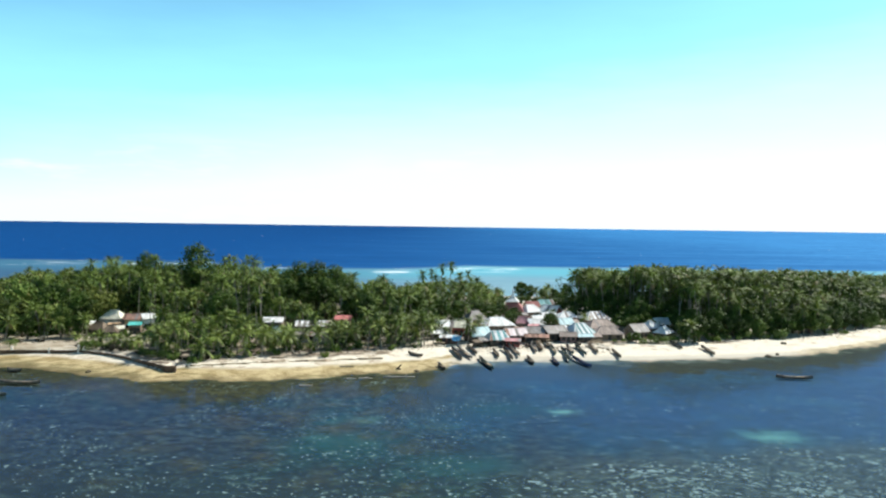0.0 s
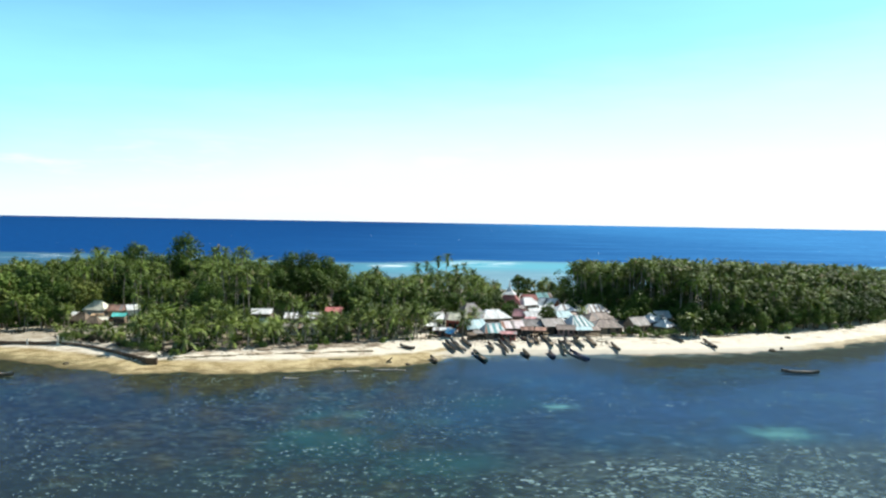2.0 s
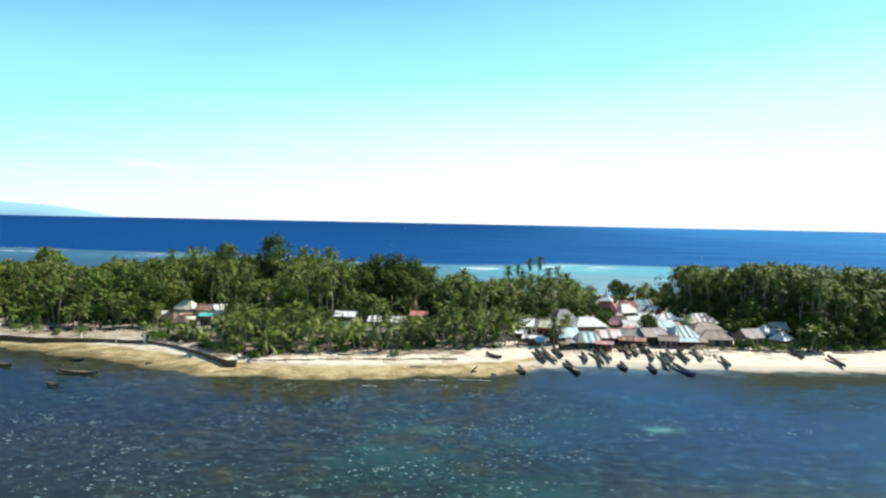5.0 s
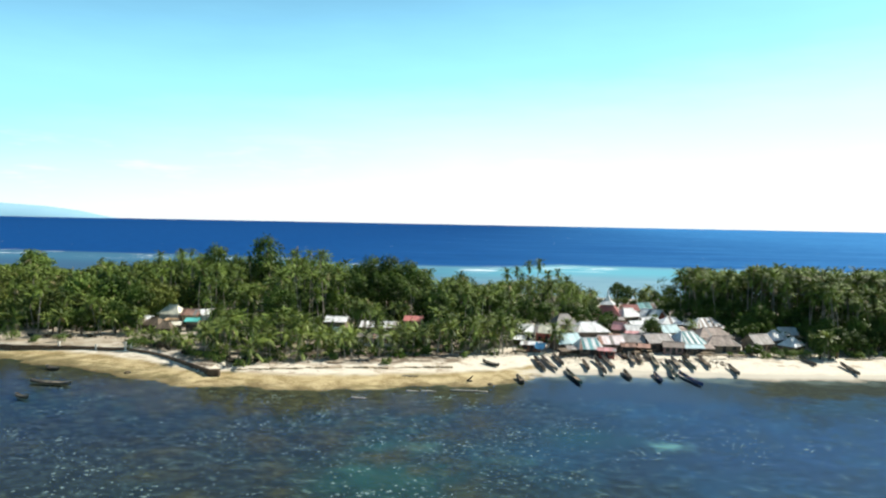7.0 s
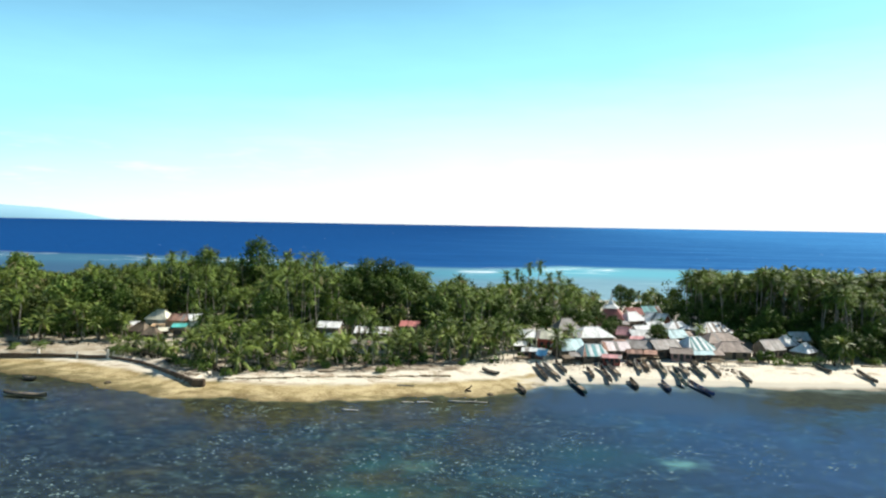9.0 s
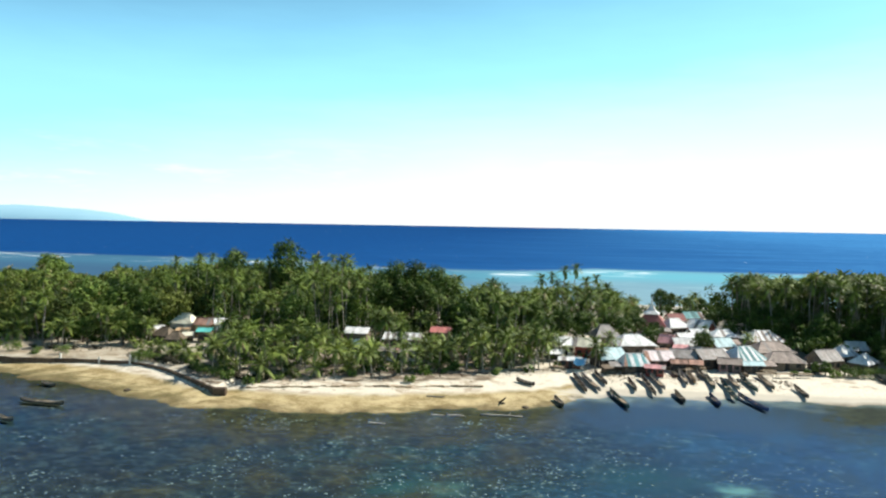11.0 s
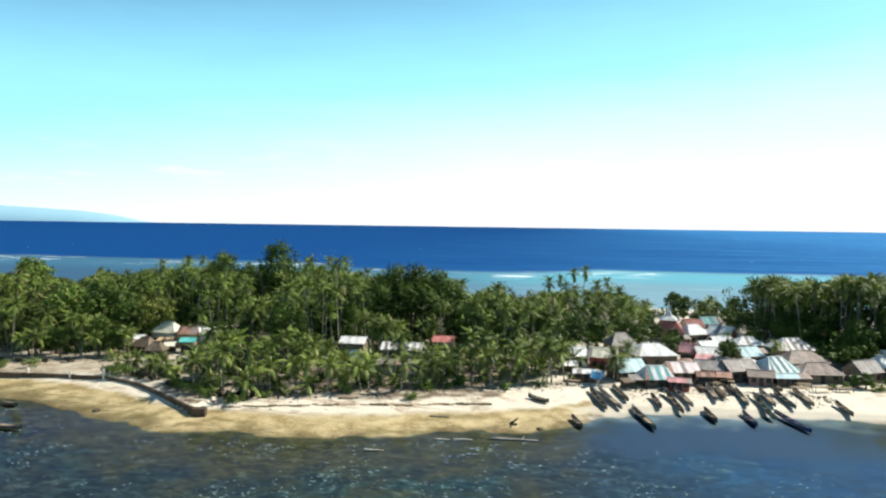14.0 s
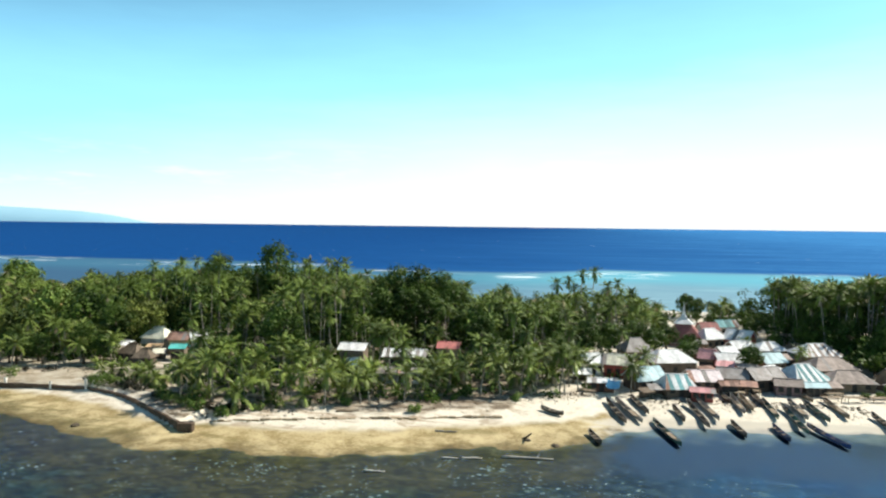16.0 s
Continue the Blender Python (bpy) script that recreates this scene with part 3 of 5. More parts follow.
def make_palm(height, bend, seed, fronds, label):
    """A palm at the origin: ringed trunk, crown and a bunch of nuts."""
    r = random.Random(seed)
    tree = thing("coconut_palm", Matrix(), label, "palm", "coconut palms")
    pts = [(bend * (i / 9) ** 1.7, 0.12 * math.sin(i * 0.8), height * i / 9 - 0.25) for i in range(10)]
    radii = [0.24 if i == 0 else 0.15 - 0.05 * i / 9 + 0.012 * (i % 2) for i in range(10)]
    piece("trunk", *tube(pts, radii, 6), TRUNK, tree, smooth=True)
    top = Vector(pts[-1])
    v, f = crown_data(r, fronds)
    piece("crown", [tuple(Vector(p) + top) for p in v], f, PALM_LEAF if height > 8 else LIT_PALM_LEAF, tree)
    dead = [frond_data(2.5 * r.uniform(0.8, 1.1), -0.95 + r.uniform(-0.3, 0.2), 0.45, i * 2.1 + r.uniform(0, 1.2), r, 6) for i in range(3)]
    v, f = merge(dead)
    piece("skirt", [tuple(Vector(p) + top - Vector((0, 0, 0.15))) for p in v], f, DRY_LEAF, tree, "dry tan hanging fronds")
    nuts = []
    for k in range(6):
        a = k * 1.05
        c = top + Vector((0.32 * math.cos(a), 0.32 * math.sin(a), -0.32 - 0.08 * (k % 2)))
        v = [c + Vector(q) * 0.15 for q in ((1, 0, 0), (-1, 0, 0), (0, 1, 0), (0, -1, 0), (0, 0, 1.2), (0, 0, -1.2))]
        nuts.append(([tuple(q) for q in v], [(0, 2, 4), (2, 1, 4), (1, 3, 4), (3, 0, 4), (2, 0, 5), (1, 2, 5), (3, 1, 5), (0, 3, 5)]))
    piece("fruit", *merge(nuts), BUSH_LEAF, tree)
    return tree


def leaf_cloud(r, clumps, leaves, size):
    """Small leaves, gathered in clumps. clumps: (centre, radius)."""
    verts, faces = [], []
    for c, rad in clumps:
        for _ in range(leaves):
            d = Vector((r.gauss(0, 1), r.gauss(0, 1), r.gauss(0, 1))).normalized()
            p = Vector(c) + Vector((d.x, d.y, d.z * 0.8)) * rad * r.uniform(0.62, 1.06)
            face_up = (d + Vector((r.uniform(-0.7, 0.7), r.uniform(-0.7, 0.7), r.uniform(0.0, 0.9)))).normalized()
            a = face_up.cross(Vector((r.random(), r.random(), r.random() + 0.01))).normalized() * size * r.uniform(0.6, 1.2)
            b = face_up.cross(a).normalized() * size * r.uniform(0.35, 0.6)
            base = len(verts)
            verts += [tuple(p - a), tuple(p + b), tuple(p + a), tuple(p - b)]
            faces.append((base, base + 1, base + 2, base + 3))
    return verts, faces


def make_tree(height, spread, seed, label, leaf, clump_count=26, leaves=82, size=0.36, group="broadleaf trees"):
    """A broad tree at the origin: tapered trunk, limbs and a crown of leaf clumps."""
    r = random.Random(seed)
    tree = thing("broadleaf_tree", Matrix(), label, "tree", group)
    piece("trunk", *tube([(0, 0, -0.3), (0.1, 0.05, height * 0.2), (0, 0.2, height * 0.45), (0.2, 0.1, height * 0.62)], [0.5, 0.38, 0.3, 0.2], 8), BARK, tree, smooth=True)
    clumps = []
    for i in range(clump_count):
        f = (i + 0.5) / clump_count
        a = i * 2.399
        out = spread * math.sin(math.pi * (0.12 + 0.80 * f)) * (r.uniform(0.35, 0.85))
        clumps.append((Vector((out * math.cos(a), out * math.sin(a), height * (0.34 + 0.58 * f) + r.uniform(-0.4, 0.4))), spread * r.uniform(0.26, 0.42)))
    for c, rad in clumps[::4]:
        foot = Vector((0, 0.1, height * 0.3 + 0.25 * c.z))
        piece("limb", *tube([foot, foot.lerp(c, 0.5) + Vector((0, 0, -0.3)), c], [0.16, 0.1, 0.04], 5), BARK, tree, smooth=True)
    piece("crown", *leaf_cloud(r, clumps, leaves, size), leaf, tree)
    return tree


def make_bush(spread, seed, label, leaf):
    r = random.Random(seed)
    bush = thing("shrub", Matrix(), label, "shrub", "shrubs")
    clumps = [(Vector((r.uniform(-0.6, 0.6) * spread, r.uniform(-0.6, 0.6) * spread, spread * r.uniform(0.25, 0.8))), spread * r.uniform(0.35, 0.5)) for _ in range(8)]
    piece("stem", *tube([(0, 0, -0.2), (0.05, 0, spread * 0.6)], [0.09, 0.05], 5), BARK, bush)
    piece("leaves", *leaf_cloud(r, clumps, 60, 0.22), leaf, bush)
    return bush


PALMS = [make_palm(h, b, s, k, l) for h, b, s, k, l in (
    (2.2, 0.2, 1, 14, "young coconut palm with fronds near the ground"),
    (6.0, -0.9, 2, 19, "low coconut palm with dense drooping green fronds"),
    (8.5, 1.3, 3, 20, "coconut palm with green fronds and leaning grey trunk"),
    (11.5, 0.8, 4, 19, "tall coconut palm with slender grey trunk"),
    (14.5, -1.6, 5, 18, "very tall coconut palm with curved grey trunk"))]
TREES = [make_tree(h, s, k, l, leaf, c) for h, s, k, l, c, leaf in (
    (13.0, 5.0, 11, "broad dark green tree among the palms", 28, TREE_LEAF),
    (18.0, 5.5, 12, "tall dark green broadleaf tree", 36, TREE_LEAF),
    (9.0, 4.0, 13, "small rounded dark green tree", 22, TREE_LEAF),
    (9.5, 4.2, 14, "rounded bright yellow green tree", 24, BUSH_LEAF),
    (11.0, 4.8, 15, "broad olive green tree among the palms", 30, OLIVE_LEAF))]
BUSHES = [make_bush(s, k, l, leaf) for s, k, l, leaf in ((1.6, 21, "low green shrub on the sand", BUSH_LEAF), (2.4, 22, "low green shrub on the sand", BUSH_LEAF),
    (2.1, 23, "low scrub behind the sea wall, dark brown with palm shadow painted in", SCRUB_SHADE))]
PALM_TALL = (2.2, 6.0, 8.5, 11.5, 14.5)
TREE_TALL = (13.0, 18.0, 9.0, 9.5, 11.0)


class Planter:
    """Sets copies of the first trees; the models themselves take the first place asked for."""

    def __init__(self, models):
        self.models, self.used, self.count = models, set(), 0

    def set(self, k, x, y, turn, size):
        m = pose(x, y, land_z(x, y) - 0.05, 0, 0, turn) @ Matrix.Diagonal((size[0], size[0], size[1], 1))
        self.count += 1
        if k in self.used:
            return copy_thing(self.models[k], m @ Matrix.Diagonal((*(1 / v for v in self.models[k].scale), 1)))
        self.used.add(k)
        self.models[k].matrix_world = m
        return self.models[k]


palms, trees, bushes = Planter(PALMS), Planter(TREES), Planter(BUSHES)

HOMES = []  # (x, y, half-width) kept clear of trees; filled by the houses below


def house(x, y, wide, deep, tall, rise, turn, roof, wall, label, stripes=None, hip=0.0, gap=True):
    """A small house: walls, tin roof in sheets, ridge cap, door and shuttered windows. The front looks to -y before it is turned."""
    tall, rise = tall * 1.08, rise * 1.15
    patch = random.Random(int(abs(x) * 31 + y * 17))
    home = thing("house", pose(x, y, land_z(x, y) - 0.1, 0, 0, turn), label, "house", "village houses")
    HOMES.append((x, y, max(wide, deep) / 2))
    w, d = wide / 2, deep / 2
    v, f = box_data(-w, w, -d, d, 0, tall)
    if hip == 0:  # gables at both ends
        v += [(-w, 0, tall + rise * 0.96), (w, 0, tall + rise * 0.96)]
        f += [(4, 6, 8), (5, 9, 7)]
    piece("wall", v, f, wall, home)
    over, thick = 0.45, 0.05
    count = max(4, int(round(wide / 0.78)))
    run = d + over
    drop = rise * over / d
    for side in (-1, 1):
        for k in range(count):
            xa, xb = -w - over + (wide + 2 * over) * k / count, -w - over + (wide + 2 * over) * (k + 1) / count
            ta, tb = xa, xb
            if hip:
                ta, tb = max(-w + hip, min(w - hip, xa)), max(-w + hip, min(w - hip, xb))
            lift = 0.02 * (k % 2) + patch.uniform(0, 0.03)
            v = []
            for h in (0, thick):
                v += [(xa, side * run, tall - drop + h + lift), (xb, side * run, tall - drop + h + lift), (tb, 0, tall + rise + h + lift), (ta, 0, tall + rise + h + lift)]
            q = [(0, 1, 2, 3), (7, 6, 5, 4), (0, 4, 5, 1), (1, 5, 6, 2), (2, 6, 7, 3), (3, 7, 4, 0)]
            if side > 0:
                q = [c[::-1] for c in q]
            sheet = stripes if stripes and k % 2 else roof
            chance = patch.random()
            if roof != THATCH and chance < (0.03 if stripes else 0.06):
                sheet = TIN_RUST if chance < 0.02 else TIN_GREY
            piece("roof_sheet", v, q, sheet, home)
    if hip:
        for end in (-1, 1):
            v = []
            for h in (0, thick):
                v += [(end * (w + over), -run, tall - drop + h), (end * (w + over), run, tall - drop + h), (end * (w - hip), 0, tall + rise + h)]
            piece("roof_end", v, [(0, 1, 2), (5, 4, 3), (0, 3, 4, 1), (1, 4, 5, 2), (2, 5, 3, 0)], roof, home)
    box("ridge_cap", -w - over + hip, w + over - hip, -0.16, 0.16, tall + rise + 0.02, tall + rise + 0.11, roof, home)
    # front openings
    box("door", -0.45, 0.45, -d - 0.05, -d + 0.02, 0.1, min(2.05, tall - 0.2), DARK_GAP, home, "dark doorway")
    for wx in (-0.62 * w, 0.62 * w):
        win = box("window", wx - 0.5, wx + 0.5, -d - 0.04, -d + 0.02, 0.95, min(1.95, tall - 0.25), DARK_GAP, home, "dark shuttered window")
        box("frame", wx - 0.6, wx + 0.6, -d - 0.06, -d - 0.01, 0.85, 0.95, BOARD, win)
    if gap:
        box("step", -0.7, 0.7, -d - 0.7, -d - 0.06, -0.2, 0.15, PLASTER, home)
    return home


# the village behind the boats
house(17.6, 208.6, 3.8, 3.2, 1.9, 0.35, -6, TIN_PINK, PLASTER_RED, "small shore hut with a faded red tin roof")
house(13.2, 211.8, 5.8, 5.4, 1.9, 1.8, 16, TIN_WHITE, BOARD_DARK, "board house with white and pale blue striped roof", TIN_CYAN, hip=0.9)
house(7.6, 216.4, 6.4, 5.4, 2.2, 1.7, 30, TIN_PALE, BOARD_DARK, "board house with very pale blue tin roof")
house(19.0, 217.8, 5.8, 6.2, 2.3, 1.3, 10, TIN_BLUSH, BOARD, "house with a pinkish white tin roof")
house(14.2, 233.4, 9.8, 7.4, 2.9, 1.8, 18, TIN_WHITE, BOARD_DARK, "large house with bright white tin hip roof", hip=2.8)
house(7.6, 243.6, 6.4, 6.0, 3.2, 2.2, 20, TIN_GREY, BOARD, "house with weathered grey tin roof", hip=2.0)
house(25.2, 220.6, 5.4, 5.0, 2.5, 1.3, -6, TIN_GREY, BOARD, "board house with weathered grey tin roof")
house(31.0, 221.0, 6.6, 5.6, 2.6, 1.5, 24, TIN_GREY, BOARD_DARK, "dark board house with weathered grey tin roof")
house(39.2, 223.4, 7.6, 7.2, 2.4, 2.2, 24, TIN_WHITE, BOARD_DARK, "house with white and pale green striped hip roof", TIN_CYAN, hip=2.2)
house(34.8, 216.6, 4.6, 2.8, 2.2, 0.8, -4, TIN_BROWN, PLASTER_PINK, "lean shed with dull brown roof and faded pink front")
house(23.2, 213.6, 3.0, 2.4, 2.2, 0.5, 4, TIN_RUST, BOARD_DARK, "dark low shed with rusty roof behind the boats")
house(39.8, 217.2, 4.2, 2.4, 2.0, 0.5, 10, TIN_PALE, BOARD_DARK, "dark low shed with pale blue roof behind the boats")
house(48.6, 246.2, 9.0, 7.4, 3.3, 1.9, 14, TIN_WHITE, BOARD, "large house with patched white tin roof", TIN_BROWN, hip=2.6)
house(48.0, 235.8, 9.8, 6.6, 2.3, 1.8, 18, TIN_BROWN, BOARD, "house with dull brown tin hip roof", hip=2.6)
house(47.8, 223.6, 8.4, 6.0, 2.1, 1.6, 8, TIN_BROWN, BOARD, "low house with dull brown tin hip roof", hip=2.3)
house(39.8, 252.4, 6.4, 5.6, 3.2, 1.3, 10, TIN_WHITE, BOARD_DARK, "house with bright white hip roof", hip=1.9)
house(34.0, 257.0, 5.0, 4.4, 2.6, 1.2, 24, TIN_WHITE, BOARD, "small house with white tin roof")
house(36.8, 239.4, 5.6, 4.6, 2.6, 1.4, 30, TIN_PALE, BOARD, "small house with very pale blue tin roof")
house(27.8, 237.8, 5.6, 4.6, 2.6, 1.3, 10, TIN_WHITE, PLASTER_RED, "house with white tin roof and red front")
house(23.6, 239.6, 3.0, 3.4, 2.8, 1.4, -20, TIN_PINK, BOARD, "hut with faded red tin roof")
house(29.0, 247.5, 4.2, 3.8, 2.7, 1.1, 30, TIN_WHITE, PLASTER, "small house with white tin roof behind trees")
house(29.0, 270.4, 6.4, 6.2, 2.8, 1.9, 30, TIN_WHITE, BOARD, "house with white tin roof beside the prayer house", hip=1.6)
house(36.8, 269.6, 6.4, 5.6, 2.8, 1.9, -35, TIN_WHITE, PLASTER_RED, "house with white tin roof and dark red gable")
house(31.5, 288.0, 5.0, 4.4, 2.6, 1.5, 20, TIN_RED_DULL, PLASTER, "house with dull red tin roof near the back beach")
house(38.0, 296.0, 6.0, 4.6, 2.6, 1.4, 20, TIN_CYAN, PLASTER, "small house with pale blue tin roof")
house(3.0, 226.5, 5.8, 5.0, 2.9, 1.4, -6, TIN_DULL, PLASTER_RED, "red walled house with dull cream tin roof")
house(-1.0, 211.0, 4.8, 3.0, 2.0, 0.4, 0, TIN_WHITE, BOARD_RED, "low shore shed with pale tin roof and red brown front")
house(-3.2, 226.0, 4.0, 4.0, 2.7, 1.3, 30, TIN_WHITE, PLASTER, "small house with pale roof below the palms")
house(57.4, 224.8, 5.6, 4.6, 2.6, 1.7, 30, TIN_GREY, BOARD, "house with grey tin roof beside the grove")
house(63.6, 232.6, 5.4, 4.6, 2.6, 1.6, 40, TIN_WHITE, BOARD, "house with pale tin pyramid roof", hip=2.0)
house(65.8, 224.6, 4.6, 4.0, 2.4, 1.5, 44, TIN_WHITE, BOARD_DARK, "hut with white tin roof behind shrubs", hip=1.6)
house(69.4, 241.0, 4.6, 3.6, 2.6, 1.4, 12, TIN_WHITE, BOARD_DARK, "house with pale tin roof below the palms")
# houses among the palms
house(-34.3, 225.0, 4.4, 4.0, 4.0, 0.8, 2, TIN_RED, PLASTER_TAN, "tall house with a bright red tin roof among palms")
house(-54.6, 218.5, 5.4, 4.8, 3.9, 0.9, 4, TIN_WHITE, BOARD, "house with white tin roof among palms")
house(-52.4, 211.5, 2.1, 2.0, 2.2, 0.9, 35, TIN_WHITE, PLASTER, "little hut with a white tin roof")
house(-43.5, 221.5, 9.0, 5.0, 2.5, 1.0, 4, TIN_WHITE, BOARD, "long low house with white tin roof", TIN_GREY)
house(-40.5, 207.0, 9.0, 3.6, 2.0, 0.6, 2, TIN_GREY, PLASTER, "long open shed with white front under palms")
house(-107.5, 226.5, 6.4, 5.2, 3.5, 1.9, -4, TIN_DULL, PLASTER, "house with pale cream tin hip roof", hip=2.0)
house(-100.6, 225.0, 4.6, 4.0, 3.5, 1.2, 6, TIN_RUST, PLASTER_TAN, "tan house with rusty brown roof")
house(-96.6, 226.0, 3.4, 3.0, 3.6, 1.0, 40, TIN_WHITE, PLASTER, "small house with white tin roof")
house(-106.0, 214.0, 5.0, 4.0, 2.2, 1.5, -10, THATCH, BOARD_DARK, "open hut with brown thatched roof", hip=1.5)
house(-101.2, 211.0, 3.8, 3.2, 2.0, 1.3, 8, THATCH, BOARD_DARK, "small hut with brown thatched roof", hip=1.2)


def lean_to(x, y, wide, deep, low, high, turn, roof, label):
    """An open shelter on four posts: one slope of tin sheets, the low side in front."""
    ob = thing("lean_to", pose(x, y, land_z(x, y) - 0.05, 0, 0, turn), label, "shelter", "lean-to shelters")
    w, d = wide / 2, deep / 2
    for px, py, h in ((-w + 0.1, -d + 0.1, low), (w - 0.1, -d + 0.1, low), (-w + 0.1, d - 0.1, high), (w - 0.1, d - 0.1, high)):
        piece("post", *tube([(px, py, -0.2), (px, py, h)], [0.06, 0.05], 6), BOARD, ob)
    count = max(2, int(wide / 0.9))
    for k in range(count):
        xa, xb, e = -w - 0.2 + (wide + 0.4) * k / count, -w - 0.2 + (wide + 0.4) * (k + 1) / count, 0.025 * (k % 2)
        sag = 0.06 * math.sin(k * 2.1)
        v = [(xa, -d - 0.3 + sag, low - 0.05 + e), (xb, -d - 0.3 - sag, low - 0.05 + e), (xb, d + 0.2, high + e), (xa, d + 0.2, high + e)]
        v += [(p[0], p[1], p[2] + 0.04) for p in v]
        piece("roof_sheet", v, [(3, 2, 1, 0), (4, 5, 6, 7), (0, 1, 5, 4), (1, 2, 6, 5), (2, 3, 7, 6), (3, 0, 4, 7)], roof, ob)
    box("rear_board", -w + 0.1, w - 0.1, d - 0.08, d - 0.02, 0.1, low * 0.8, BOARD_DARK, ob)


for x, y, wide, deep, low, high, turn, roof, label in (
        (9.4, 209.4, 3.0, 2.4, 1.7, 2.2, 10, TIN_GREY, "open lean-to with grey tin roof beside the boats"),
        (27.4, 215.4, 2.8, 2.2, 1.8, 2.4, -8, TIN_RUST, "open lean-to with rusty tin roof"),
        (43.6, 218.4, 2.8, 2.0, 1.8, 2.4, 14, TIN_BROWN, "open lean-to with dull brown tin roof"),
        (55.2, 219.6, 3.2, 2.4, 1.6, 2.2, 20, TIN_GREY, "open lean-to with grey tin roof near the shrubs"),
        (21.6, 226.4, 3.4, 2.8, 2.2, 2.9, 30, TIN_RUST, "open lean-to with rusty tin roof between houses"),
        (30.6, 230.4, 4.4, 3.0, 2.3, 3.0, 12, TIN_GREY, "open lean-to with grey tin roof between houses"),
        (35.6, 229.6, 3.4, 2.8, 2.3, 3.1, 40, TIN_WHITE, "open lean-to with pale tin roof between houses"),
        (22.4, 247.0, 3.0, 2.4, 2.2, 2.8, -10, TIN_BROWN, "open lean-to with dull brown tin roof"),
        (34.4, 261.0, 3.8, 2.8, 2.3, 3.0, 30, TIN_DULL, "open lean-to with cream tin roof"),
        (7.2, 207.4, 2.2, 1.8, 1.6, 2.0, 30, THATCH, "small thatched lean-to beside the boats"),
        (25.6, 263.5, 3.4, 2.6, 2.2, 2.8, 10, TIN_GREY, "open lean-to with grey tin roof before the prayer house"),
        (42.6, 245.6, 4.0, 3.0, 2.3, 3.0, 26, TIN_BROWN, "open lean-to with dull brown tin roof near the grove"),
        (26.4, 233.6, 3.6, 2.6, 2.2, 2.9, -14, TIN_PINK, "open lean-to with faded red tin roof"),
        (-112.6, 220.0, 3.4, 2.6, 2.4, 3.2, -10, TIN_WHITE, "open lean-to with pale tin roof among the palms"),
        (-111.5, 214.4, 5.0, 3.0, 2.0, 3.0, -6, TIN_BROWN, "long open lean-to with dull brown roof on the sand"),
        (-104.0, 219.0, 3.6, 2.6, 2.2, 2.9, 12, PLASTER_TAN, "open lean-to with tan board roof before the houses"),
        (-100.6, 215.6, 2.6, 2.2, 1.9, 2.5, 20, TIN_DULL, "open lean-to with cream tin roof in the yard"),
        (-4.8, 217.0, 3.6, 2.6, 2.0, 2.7, 8, TIN_WHITE, "open lean-to with pale roof below the palms")):
    lean_to(x, y, wide, deep, low, high, turn, roof, label)


def prayer_house(x, y):
    """A square red building with a two-tiered roof and a white spire."""
    home = thing("prayer_house", pose(x, y, land_z(x, y) - 0.1, 0, 0, -8), "red prayer house with tiered roof and white spire", "house", "")
    HOMES.append((x, y, 5))
    box("wall", -3.7, 3.7, -3.7, 3.7, 0, 3.0, PLASTER_PINK, home)

    def tier(name, half, top, z0, z1, mat):
        v = [(-half, -half, z0), (half, -half, z0), (half, half, z0), (-half, half, z0), (-top, -top, z1), (top, -top, z1), (top, top, z1), (-top, top, z1)]
        piece(name, v, [(0, 1, 5, 4), (1, 2, 6, 5), (2, 3, 7, 6), (3, 0, 4, 7), (4, 5, 6, 7), (3, 2, 1, 0)], mat, home)

    tier("lower_roof", 4.6, 2.0, 2.8, 6.0, TIN_RED_DULL)
    box("clerestory", -1.8, 1.8, -1.8, 1.8, 5.9, 6.3, PLASTER, home)
    tier("upper_roof", 2.5, 1.15, 6.2, 7.3, TIN_WHITE)
    tier("spire_base", 1.12, 0.45, 7.25, 8.6, TIN_WHITE)
    tier("spire", 0.42, 0.04, 8.55, 11.6, TIN_WHITE)
    for wx in (-2.2, 0, 2.2):
        win = box("window", wx - 0.5, wx + 0.5, -3.78, -3.68, 1.2, 2.5, DARK_GAP, home, "dark window")
        box("frame", wx - 0.6, wx + 0.6, -3.82, -3.72, 1.05, 1.2, PLASTER, win)


prayer_house(22.6, 272.0)
house(-96.6, 217.6, 3.2, 2.6, 2.8, 0.6, 10, TIN_BRIGHT, BOARD, "small shelter with bright turquoise roof", gap=False)

# ---- planting ----
# (x, y, radius) kept free of tall trees: yards, lanes, and what stands open to the shore
CLEAR = [(-34.0, 218, 3.0), (-54, 211, 3.0), (-103, 217, 7), (-104, 200, 6), (-98, 195, 7), (-92, 190, 6), (-112, 196, 4), (-46, 345, 9), (-45, 365, 9), (-95, 203, 8.5), (-91, 197, 5), (-100, 210, 7), (-86.5, 192.5, 6.5), (-88.5, 200, 5.5), (-91, 207, 4.5), (-96, 213, 5)]


def free(x, y, slack=1.2):
    return all(math.hypot(x - a, y - b) > r + slack for a, b, r in HOMES) and all(math.hypot(x - a, y - b) > r for a, b, r in CLEAR)


def left_edge(x):
    return float(np.interp(x, (-260, -200, -125, -112, -90, -75, -62, -50, -35, -22, -8, 0, 6), (250, 208, 198, 204, 196, 181, 180, 187, 192, 199, 205, 214, 222)))


def right_edge(x):
    return float(np.interp(x, (38, 43, 47, 52, 60, 70, 78, 100, 123, 138, 164, 220, 300), (312, 286, 266, 254, 249, 242, 224, 231, 240, 250, 271, 322, 415)))


